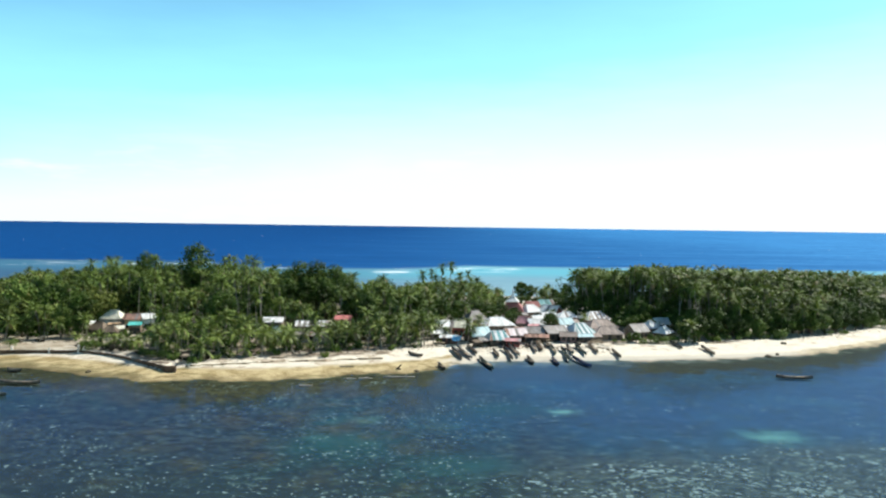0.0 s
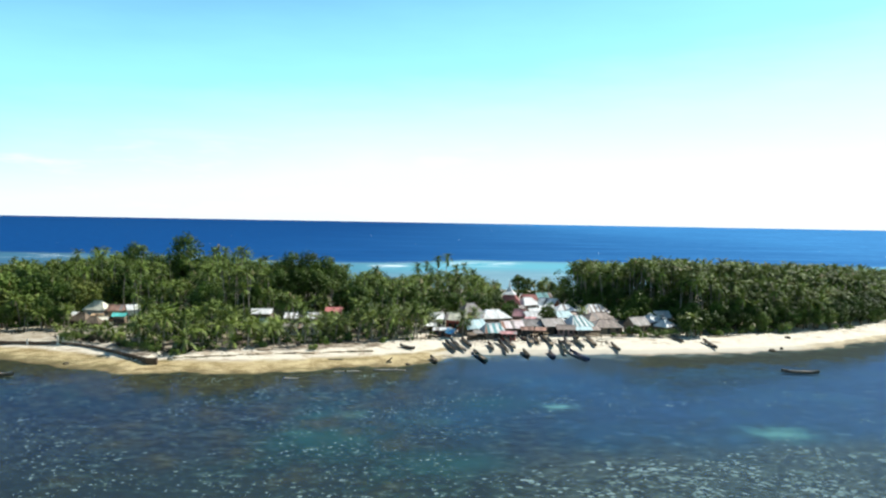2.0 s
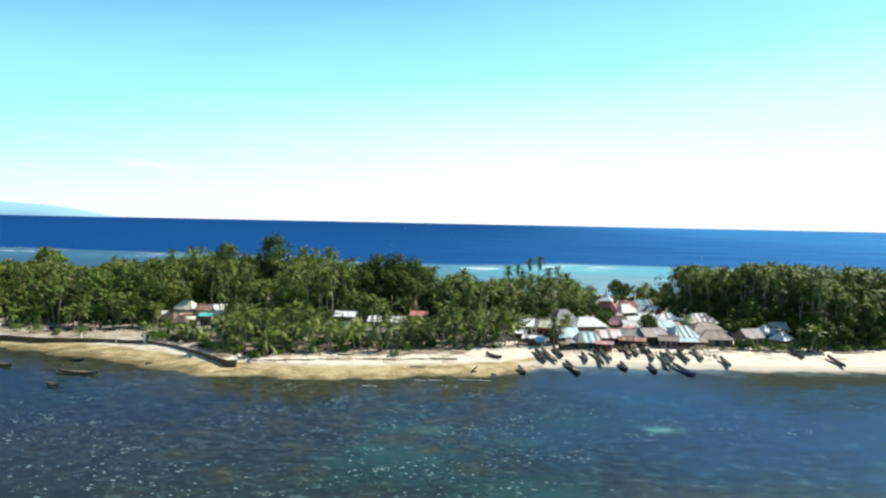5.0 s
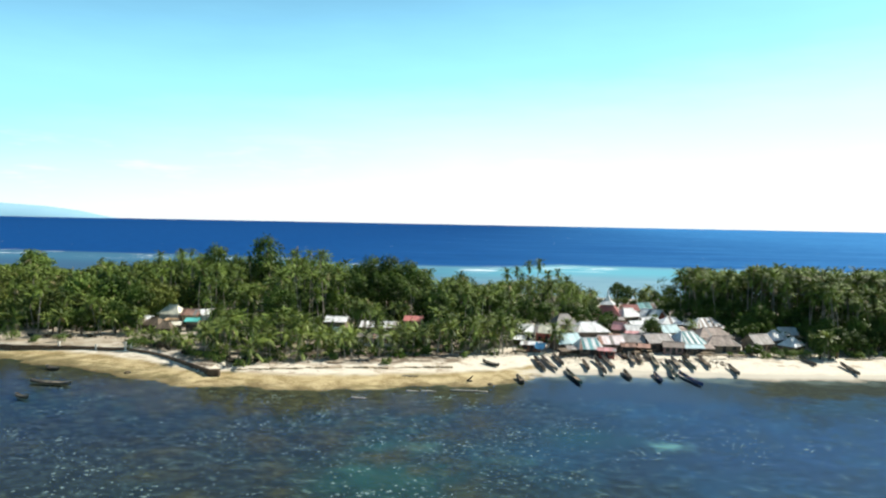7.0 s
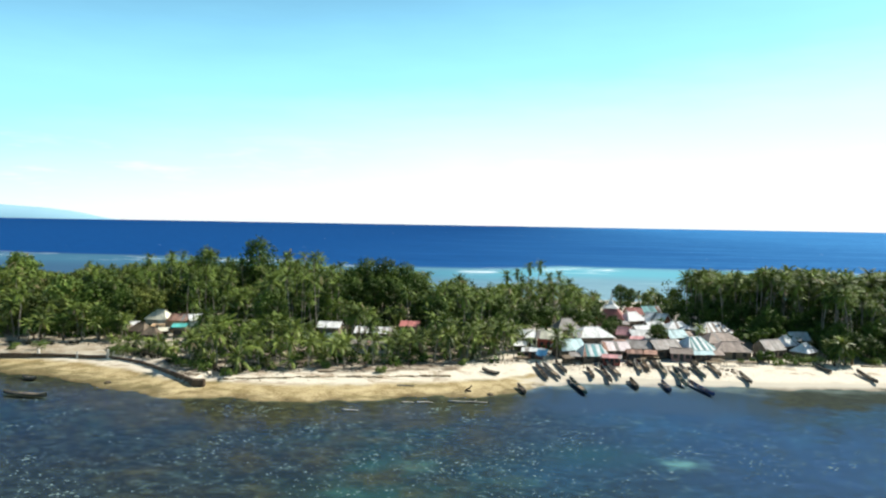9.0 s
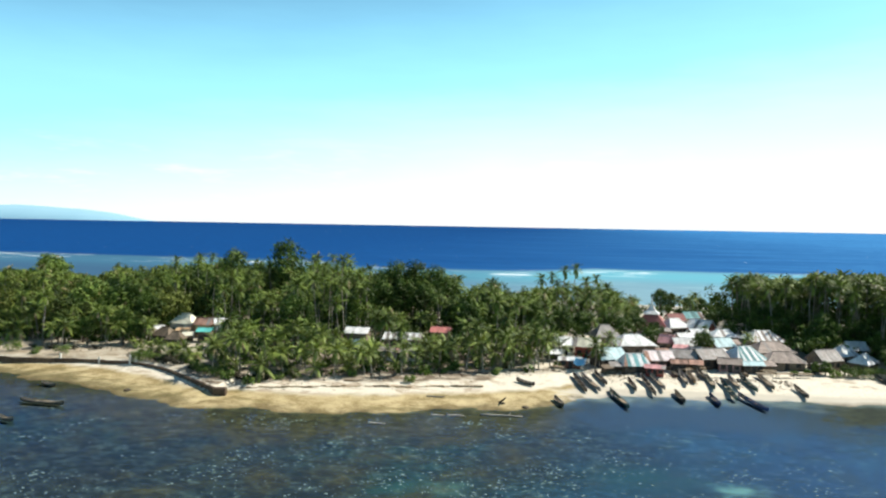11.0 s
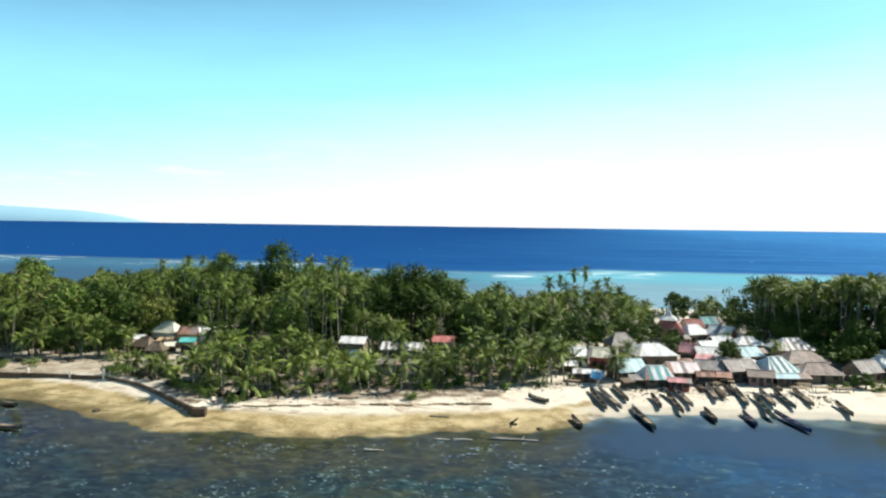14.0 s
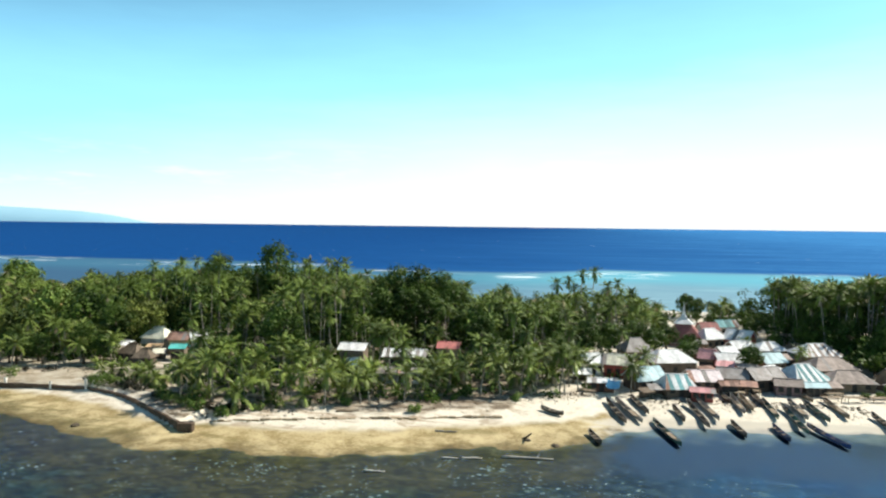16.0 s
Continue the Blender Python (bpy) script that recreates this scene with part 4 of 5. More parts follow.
def spots(x0, x1, y0, y1, gap, r):
    out = []
    rows = int((y1 - y0) / (gap * 0.87))
    for j in range(rows):
        for i in range(int((x1 - x0) / gap)):
            out.append((x0 + (i + 0.5 * (j % 2) + r.uniform(-0.38, 0.38)) * gap, y0 + (j + r.uniform(-0.38, 0.38)) * gap * 0.87))
    return out


# roofs that stand open to the shore: x, y, height that shows, half-width
OPEN = [(-34.3, 223, 5.9, 4.0), (-54.5, 216, 5.2, 4.2), (-52, 208.5, 3.0, 1.6), (-107.5, 223, 5.3, 4.2), (-100, 221, 4.8, 4.2), (-103.5, 206, 1.6, 6.0), (3, 224, 4.0, 5.0), (-50, 252, 8.5, 9.0), (-103.5, 272, 12, 4.5)]


def in_lane(x, y):
    """Whether a tall crown at that place would hide one of those roofs from the shore."""
    return any(y < b + 1 and abs(x - (-5 + (a + 5) * (y - 67) / (b - 67))) < w for a, b, z, w in OPEN)


# the top of the woods along the island: left wood at y = 285, right wood at y = 265
RIDGE_X = (-260, -212, -202, -194, -189, -185, -179, -173, -167, -160, -156, -145, -140, -136, -124, -118, -104, -94, -86, -80, -77, -71, -67, -53, -47, -41, -39, -35, -27, -24, -20, -15, -9, -4, 1, 8, 11, 14, 18, 24)
RIDGE_Z = (13, 12.5, 15, 15, 13, 11, 10.5, 15, 17.5, 14, 17, 19, 18, 20, 20, 18, 18.5, 20, 21, 20.7, 18.6, 16.7, 18, 17, 17, 19.5, 9, 13, 14.5, 11, 10.5, 12.5, 14.5, 14.5, 15.5, 14.5, 12.5, 10, 7, 5)
WOOD_X = (30, 34.6, 37, 40, 42, 44, 50, 53, 56, 62, 66, 110, 200, 320)
WOOD_Z = (8, 12, 14.6, 16, 19, 20.7, 20.8, 18.5, 19.5, 19, 20.8, 20.4, 19.5, 17)


def canopy(x, y):
    """Height of the wood's top at that place: lower towards the back shore."""
    far = (y - 67) / (218.0 if x < 26 else 198.0)
    ridge = np.interp(-5 + (x + 5) / far, RIDGE_X, RIDGE_Z) if x < 26 else np.interp(-5 + (x + 5) / far, WOOD_X, WOOD_Z)
    return 34.7 - (34.7 - float(ridge)) * far


def tall_at(x, y, r):
    """Trunk height wanted for a palm at that place."""
    cap = canopy(x, y)
    if x < 10:
        d = y - left_edge(x)
        h = 5.6 + 2.4 * min(1, max(0, d / 20)) if d < 26 else 14.5
        if x > -46:
            h = 6.2 if d < 24 else 11.5 + 1.5 * min(1, (d - 24) / 25)
    else:
        h = 11.5 + 5.0 * min(1, max(0, (y - right_edge(x)) / 16))
    h *= (1.0 + 0.42 * noise.noise(Vector((x * 0.075, y * 0.075, 0.5)))) * r.uniform(0.62, 1.22)
    if y > 258 and x < 10:
        h = (cap - 2.1) * r.uniform(0.52, 0.86)
    elif x > 10:  # a dark wall of palms by the village, a slope of crowns farther along the beach
        slope = min(1.0, max(0.0, (x - 66) / 20)) * (1 - min(1.0, max(0.0, (y - right_edge(x)) / 24)))
        h = (cap - 2.1) * (1 - 0.55 * slope) * r.uniform(0.70, 1.04)
    most = 0.88 if x < 10 else 1.02
    if x < 10 and r.random() < 0.10:  # single palms that stand above the rest
        h, most = h * 1.4, 1.09
    for a, b, z, w in OPEN:
        if y < b + 1 and abs(x - (-5 + (a + 5) * (y - 67) / (b - 67))) < w:
            cap = min(cap, 34.7 - (34.7 - z) * (y - 67) / (b - 67) - 1.7)
    return max(1.5, min(h, (cap - 2.1) * r.uniform(most - 0.16, most)))


def plant_palm(x, y, h, r):
    k = min(range(5), key=lambda i: abs(PALM_TALL[i] - h * r.uniform(0.93, 1.07)))
    s = h / PALM_TALL[k]
    w = 0.5 * (1 + s) * r.uniform(0.92, 1.12)
    palms.set(k, x, y, r.uniform(0, 360), (w, s))


far_spots, under, mixed, outer = [], [], [], []
for x, y in spots(-150, 24, 180, 310, 4.6, rng) + spots(-150, 24, 310, 352, 5.7, rng):
    if y < left_edge(x) or not free(x, y) or (-58 < x < -36 and y > 300) or (x > -3 and y < 236) or (x > 4 and y < 248) or (x > 4 and x > 5 + (y - 236) * 0.28):
        continue
    d = y - left_edge(x)
    if 19 < d < 34 and rng.random() < (0.8 if x > -108 else 0.5):
        continue
    if x < -108 and d > 4 and rng.random() < 0.36 and not in_lane(x, y):
        mixed.append((x, y))
    elif d < 36 and palms.count < 170:
        plant_palm(x, y, tall_at(x, y, rng), rng)
    else:
        far_spots.append((x, y))
for x, y in spots(39, 260, 228, 300, 4.0, rng) + spots(39, 260, 300, 372, 6.0, rng):
    if y < right_edge(x) or not free(x, y) or (y > 275 and x < 46 + (y - 275) * 0.30):
        continue
    if y < right_edge(x) + 5 and rng.random() < 0.5:
        continue
    if y < right_edge(x) + 10 and x < 125:
        plant_palm(x, y, tall_at(x, y, rng), rng)
    else:
        far_spots.append((x, y))
for x, y in spots(-260, -150, 200, 320, 4.8, rng):
    if y > left_edge(x) and rng.random() < 0.35:
        outer.append((x, y))
    elif y > left_edge(x):
        far_spots.append((x, y))
for x, y in spots(-230, 190, 180, 330, 4.2, rng):
    if (x < 2 and y > left_edge(x) + 1 or x > 46 and y > right_edge(x) + 2) and free(x, y, 0.5) and y < (left_edge(x) if x < 10 else right_edge(x)) + 75:
        if y > (left_edge(x) + 10 if x < 10 else 0) or rng.random() < 0.14:
            under.append((x, y))

for x, y in spots(-36, 18, 276, 345, 5.0, rng) + spots(8, 60, 316, 352, 4.6, rng):
    if free(x, y, 0.5) and rng.random() < 0.7:
        under.append((x, y))
under += [(x, y) for x, y in spots(50, 76, 234, 262, 3.6, rng) if free(x, y, 0.8)]
# a fringe of saplings along the front of the left wood
fringe = [(-84 + 1.5 * i, left_edge(-84 + 1.5 * i) + rng.uniform(-0.5, 3.5)) for i in range(0, 55, 7)]
under += [(x, y) for x, y in fringe if free(x, y, 0.5)]


far_spots = [(x, y) for x, y in far_spots if x < -110 or 40 < x < 95 or noise.noise(Vector((x * 0.11, y * 0.11, 4.5))) > (-0.12 if y > 258 else -0.22)]


def undergrowth():
    """Bushes and saplings that close the space below the palms."""
    r = random.Random(77)
    clumps = []
    for x, y in under:
        h = r.uniform(0.5, 1.8) + (0 if y > 315 else r.uniform(1.8, 6.0) if x > 40 and y < right_edge(x) + 10 else r.uniform(5.0, 13.0) if x > 40 else 0) + (r.uniform(1.5, 6.5) if x < 2 and y > left_edge(x) + 28 and not in_lane(x, y) else 0) + (0.1 if x < 2 and y < left_edge(x) + 12 and not in_lane(x, y) else 0)
        z = land_z(x, y)
        for _ in range(4 if x > 40 and y > right_edge(x) + 6 else 2):
            clumps.append((Vector((x + r.uniform(-1.5, 1.5), y + r.uniform(-1.5, 1.5), z + h * r.uniform(0.2, 1.2))), r.uniform(1.2, 2.2)))
    ob = piece("undergrowth", *leaf_cloud(r, clumps, 30, 0.50), TREE_LEAF)
    tagged(ob, "dark green undergrowth of bushes and saplings below the palms", "undergrowth", kind="stuff")


undergrowth()


def outer_wood():
    """The broadleaf trees of the island's far end, as one mass."""
    r = random.Random(88)
    clumps, trunks = [], []
    for x, y in outer:
        h, z = max(4.0, min(tall_at(x, y, r) + 2.4, 18.0)), land_z(x, y)
        trunks.append(tube([(x, y, z - 0.2), (x + 0.2, y, z + h * 0.6)], [0.35, 0.15], 5, False))
        for i in range(11):
            f, a = (i + 0.5) / 11, i * 2.399
            out = 3.6 * math.sin(math.pi * (0.12 + 0.8 * f)) * r.uniform(0.4, 0.9)
            clumps.append((Vector((x + out * math.cos(a), y + out * math.sin(a), z + h * (0.36 + 0.55 * f))), r.uniform(1.2, 1.9)))
    mass = tagged(new("far_wood"), "olive green broadleaf wood at the far end of the island", "wood", kind="stuff")
    tagged(piece("crowns", *leaf_cloud(r, clumps, 46, 0.48), OLIVE_LEAF, mass), kind="stuff")
    tagged(piece("trunks", *merge(trunks), BARK, mass), kind="stuff")


outer_wood()


def grove(name, places, label):
    """The palms behind the first rows, as one mass."""
    r = random.Random(31)
    crowns = [np.array(c[0]) for c in (crown_data(random.Random(40 + i), 17, 3.2, 7, 2.15 + 0.15 * i) for i in range(4))]
    crown_faces = [crown_data(random.Random(40 + i), 17, 3.2, 7, 2.15 + 0.15 * i)[1] for i in range(4)]
    tv, tf = tube([(0, 0, 0), (0.3, 0, 0.5), (0.8, 0, 1.0)], [0.17, 0.12, 0.09], 5, False)
    tv = np.array(tv)
    leaf_v, leaf_f, trunk_v, trunk_f, nl, nt = [], [], [], [], 0, 0
    for x, y in places:
        h, a, k = tall_at(x, y, r), r.uniform(0, 6.28), r.randrange(4)
        z = land_z(x, y)
        spin = np.array([[math.cos(a), math.sin(a), 0], [-math.sin(a), math.cos(a), 0], [0, 0, 1]])
        base = np.array([x, y, z])
        t = (tv * np.array([1, 1, h])) @ spin + base
        c = (crowns[k] * r.uniform(0.9, 1.15) * (1.0 if x < 30 else 1.2) + np.array([0.8, 0, h])) @ spin + base
        leaf_v.append(c), trunk_v.append(t)
        leaf_f.extend(tuple(i + nl for i in q) for q in crown_faces[k])
        trunk_f.extend(tuple(i + nt for i in q) for q in tf)
        nl, nt = nl + len(c), nt + len(t)
    mass = tagged(new(name), label, "palm grove", kind="stuff")
    tagged(piece("crowns", np.concatenate(leaf_v).tolist(), leaf_f, PALM_LEAF, mass), kind="stuff")
    tagged(piece("trunks", np.concatenate(trunk_v).tolist(), trunk_f, TRUNK, mass), kind="stuff")


grove("palm_grove", far_spots, "dense grove of tall coconut palms behind the village")

# broadleaf trees that stand out of the palms: x, y, kind, height
WOOD = [(-100.6, 279.0, 1, 26.2), (-119.0, 278, 1, 22.4), (-124, 282, 0, 17.5), (-113, 284, 0, 17.5), (-131, 270, 0, 17), (-56, 262, 1, 20.5), (-49.5, 260, 1, 20.8), (-43.5, 262, 1, 19.3), (-60, 266, 0, 17.5), (-51, 253, 0, 15.5), (-39, 258, 0, 16.0)]
WOOD += [(-57, 250, 0, 14.5), (-44, 250, 0, 14.5),  (-146, 262, 0, 14.0), (-81.3, 211.4, 3, 7.0), (-76, 240, 0, 12.0), (-70, 232, 2, 9.0), (-86, 230, 2, 8.5), (-12, 246, 0, 10.5), (-4, 240, 0, 10.0)]
WOOD += [(2, 248, 2, 9.0), (9, 257, 2, 8.5), (-64, 230, 2, 9.0), (-20, 232, 2, 9.0), (31.5, 332, 2, 9.0), (35.5, 333, 2, 7.5), (47, 338, 2, 5.5), (43, 345, 2, 5.0), (52, 330, 2, 7.0), (31.6, 233.6, 2, 7.2), (19.5, 242.5, 2, 6.2), (21.5, 252, 2, 6.5), (17.0, 262, 2, 7.0), (13.0, 252, 2, 7.5), (43.0, 260, 2, 6.0), (17.5, 282, 2, 6.5), (26.5, 296, 2, 5.0), (43.0, 285, 2, 6.0), (35.0, 306, 2, 4.5), (20, 300, 2, 5.5), (22, 338, 2, 4.5), (16, 333, 2, 5.0), (42, 336, 2, 5.0), (49, 344, 2, 4.5), (33, 318, 2, 3.8), (53, 270, 0, 11.5), (57, 260, 0, 11.0)]
WOOD += [(51, 279, 0, 11.0), (55, 286, 0, 11.0), (60, 294, 0, 11.0), (60, 268, 0, 11.5), (51, 263, 0, 10.0), (66, 252, 0, 11.0), (76, 246, 0, 11.5), (75.5, 243, 2, 8.0), (74, 233, 2, 7.0)]
WOOD += [(59.5, 241.5, 2, 7.5), (63.0, 241.0, 2, 7.5), (57.6, 236.5, 2, 5.0), (74.5, 230.0, 2, 7.5), (62.5, 243.0, 0, 11.0), (70.8, 219.0, 2, 6.5), (73.8, 220.5, 2, 7.0), (62.5, 219.0, 2, 2.6), (55.5, 217.6, 2, 3.6), (60.2, 219.4, 2, 2.8), (75.5, 221, 2, 8.5), (53.6, 218.4, 3, 3.0)]
WOOD += [ (120, 258, 3, 12.0), (61, 246, 2, 7.5)]
for x, y in spots(-148, -2, 214, 292, 14.0, rng):
    if y > left_edge(x) + 22 and free(x, y, 4.0) and not in_lane(x, y):
        WOOD.append((x, y, rng.choice((0, 0, 2, 2, 3)), min(tall_at(x, y, rng) * rng.uniform(1.0, 1.2), 15.0)))
for i in range(17):
    x = 76 + 5.4 * i
    WOOD.append((x, right_edge(x) + 1.0 + rng.uniform(-0.6, 1.2), rng.choice((2, 2, 3)), rng.uniform(5.0, 7.5)))
    WOOD.append((x + 2.6, right_edge(x) + 5.5 + rng.uniform(-1, 1), 2, rng.uniform(7.5, 10.0)))
for x, y in mixed:
    WOOD.append((x, y, rng.choice((4, 4, 4, 0, 2)), max(4.0, min(tall_at(x, y, rng) + 2.0, 13.0 if y < 258 else 16.0) * rng.uniform(0.75, 1.0))))
for i in range(18):
    x = 52 + 6.2 * i
    WOOD.append((x, right_edge(x) + 5.5 + rng.uniform(-1, 1), 0, rng.uniform(8.5, 11.5)))
trees.set(3, -203, 290, 40, (2.3, 1.80))
trees.set(3, -212, 284, 120, (1.8, 1.2))
for x, y, k, h in WOOD:
    s = h / TREE_TALL[k]
    trees.set(k, x, y, rng.uniform(0, 360), (s * rng.uniform(0.9, 1.05), s))
# young palms below the first rows
for i in range(20):
    x = -82 + 3.7 * i + rng.uniform(-1.4, 1.4)
    y = left_edge(x) + abs(rng.gauss(0, 4.5)) + 0.6
    if free(x, y, 0.3):
        plant_palm(x, y, rng.uniform(1.2, 3.6) if not in_lane(x, y) else 1.2, rng)
# single palms in and round the village
for x, y, h in ((4.8, 211.5, 6.2), (5.4, 212.4, 4.4), (-5.5, 208.5, 6.5), (-9, 207, 7.5), (8.8, 222.5, 6.0), (-1.5, 310, 16.6), (-5.2, 310, 15.6), (-9.4, 310, 13.6), (-13.0, 306, 12.6), (5.0, 304, 14.2), (1.5, 292, 14.0), (8.5, 286, 12.6), (4.7, 329, 7.5), (40.4, 318, 6.5), (44, 322, 7.5), (38, 322, 6.0), (71.5, 224.0, 4.5), (73, 226, 5.0), (36, 258, 4.0), (12, 270, 8.5), (15, 290, 7.5), (18, 310, 6.5), (10, 283, 8.0), (22, 318, 5.0), (43, 240, 5.0), (-95, 199.5, 1.8), (-85.5, 195, 2.0), (-83.5, 199, 3.6), (-102, 198, 1.6), (-99.5, 197.0, 2.2), (-97.5, 197.5, 2.6), (-93.2, 196.0, 2.2), (-91.0, 194.8, 2.4), (-88.5, 193.5, 3.0), (-86.0, 191.2, 2.2), (72.4, 217.6, 5.0), (71, 217.0, 6.0), (62.0, 218.2, 1.4)):
    plant_palm(x, y, h, rng)
# shrubs at the edge of the sand
SHRUBS = [(-86, 192, 0, 1.1), (-83, 189, 0, 0.9), (-33.3, 187, 0, 0.9), (-79, 184, 1, 0.8), (-73, 180.5, 1, 0.8), (60, 217, 1, 0.9), (63.5, 218, 1, 0.9), (57, 216.5, 0, 1.0), (66.5, 219.5, 1, 0.9), (70, 220, 1, 0.9), (74, 221, 1, 0.8)]
SHRUBS += [(-70, 179, 0, 1.1), (-65, 178, 0, 1.0), (-4, 210, 0, 0.9), (52, 217.5, 0, 0.8), (49, 216.8, 0, 0.7), (-77, 182, 1, 0.7), (-60, 182, 0, 0.8), (-46, 188, 0, 0.8), (-28, 196, 0, 0.7)]
SHRUBS += [(-95.8, 189.8, 1, 1.0), (-98.2, 191, 1, 0.9), (-93, 191.5, 1, 0.8), (-88, 202, 1, 0.9), (-89.4, 197, 0, 0.9), (-61, 189.5, 1, 0.7), (-67, 188, 1, 0.8), (-45, 194, 0, 0.9), (-27, 198.5, 1, 0.7), (-17, 199.5, 0, 0.9), (-120, 193, 1, 0.9), (-126, 191.5, 0, 1.0), (-133, 192.5, 1, 1.0), (-140, 194, 1, 0.9)]
# dark scrub where tree shade lies on the terrace
SHRUBS += [(-148 + 2.7 * i, left_edge(-148 + 2.7 * i) - 2.5 + rng.uniform(-1.5, 1.5), 2, rng.uniform(0.4, 0.7)) for i in range(0, 14, 2)]
for i in range(24):
    x = 79 + 3.4 * i + rng.uniform(-1.6, 1.6)
    if noise.noise(Vector((x * 0.13, 2.5, 0))) > -0.12:
        SHRUBS.append((x, right_edge(x) - 1.2 + rng.uniform(-2.2, 1.6), rng.choice((0, 1, 1)), rng.uniform(0.45, 1.3)))
SHRUBS += [(-99.5, 191.5, 2, 0.9), (-96.0, 192.5, 2, 1.0), (-92.5, 190.5, 2, 0.8), (-90.0, 189.0, 2, 0.9), (-87.0, 188.0, 2, 0.8)]
# dark scrub standing in for the front palms' shadow on the sand
SHRUBS += [(-81 + 1.55 * i, 184.6 - 0.42 * i + rng.uniform(-0.8, 1.2), 2, rng.uniform(0.45, 0.75)) for i in range(13)]
for x, y, k, s in SHRUBS:
    bushes.set(k, x, y, rng.uniform(0, 360), (s, s))


# ---- sea wall ----
def sea_wall():
    wall = thing("sea_wall", Matrix(), "dark weathered stone sea wall along the tidal flat", "sea wall")
    pts = [Vector((x, y, 0)) for x, y in zip(WALL_X, WALL_Y)]
    for a, b in zip(pts, pts[1:]):
        run = b - a
        count = max(1, round(run.length / 2.4))
        angle = math.degrees(math.atan2(run.y, run.x))
        for k in range(count):
            p = a + run * (k + 0.5) / count
            half = run.length / count / 2
            foot = land_z(p.x, p.y - 0.4) - 0.35
            block = box("wall_block", -half + 0.01, half - 0.01, -0.28, 0.28, 0, 1.75 - foot + 0.04 * (k % 3), WALL_STONE, wall, bevel=0.05)
            block.matrix_basis = pose(p.x, p.y, foot, 0, 0, angle + 0.6 * (k % 2))
    end = box("end_block", -1.1, 1.3, -0.7, 0.7, 0, 1.75, WALL_STONE, wall, bevel=0.08)
    end.matrix_basis = pose(-67.7, 171.6, 0.0, 0, 0, 10)
    for x, y, h in ((-99.3, 189.4, 2.5), (-97.9, 189.6, 2.1), (-116.6, 188.6, 2.4), (-107.0, 189.2, 1.8)):
        post = box("post", -0.2, 0.2, -0.2, 0.2, 0, h, PLASTER, wall, "white painted post", bevel=0.03)
        post.matrix_basis = pose(x, y - 0.2, land_z(x, y - 0.8) - 0.2)
    low = thing("low_wall", Matrix(), "low broken brown stone edging between beach and tidal flat", "wall")
    r = random.Random(61)
    x = -65.8
    while x < -19:
        half = r.uniform(0.3, 0.95)
        x += half
        y = float(np.interp(x, (-67, -45, -33, -20), (175.5, 181.5, 184.5, 189.0))) + r.uniform(-0.25, 0.25)
        if r.random() < 0.95:
            b = box("wall_stone", -half, half, -0.2, r.uniform(0.15, 0.3), 0, r.uniform(0.36, 0.66), EDGE_STONE, low, bevel=0.07)
            b.matrix_basis = pose(x, y, land_z(x, y - 0.3) - 0.22, r.uniform(-4, 4), r.uniform(-4, 4), 15 + r.uniform(-9, 9))
        x += half + 0.03


sea_wall()


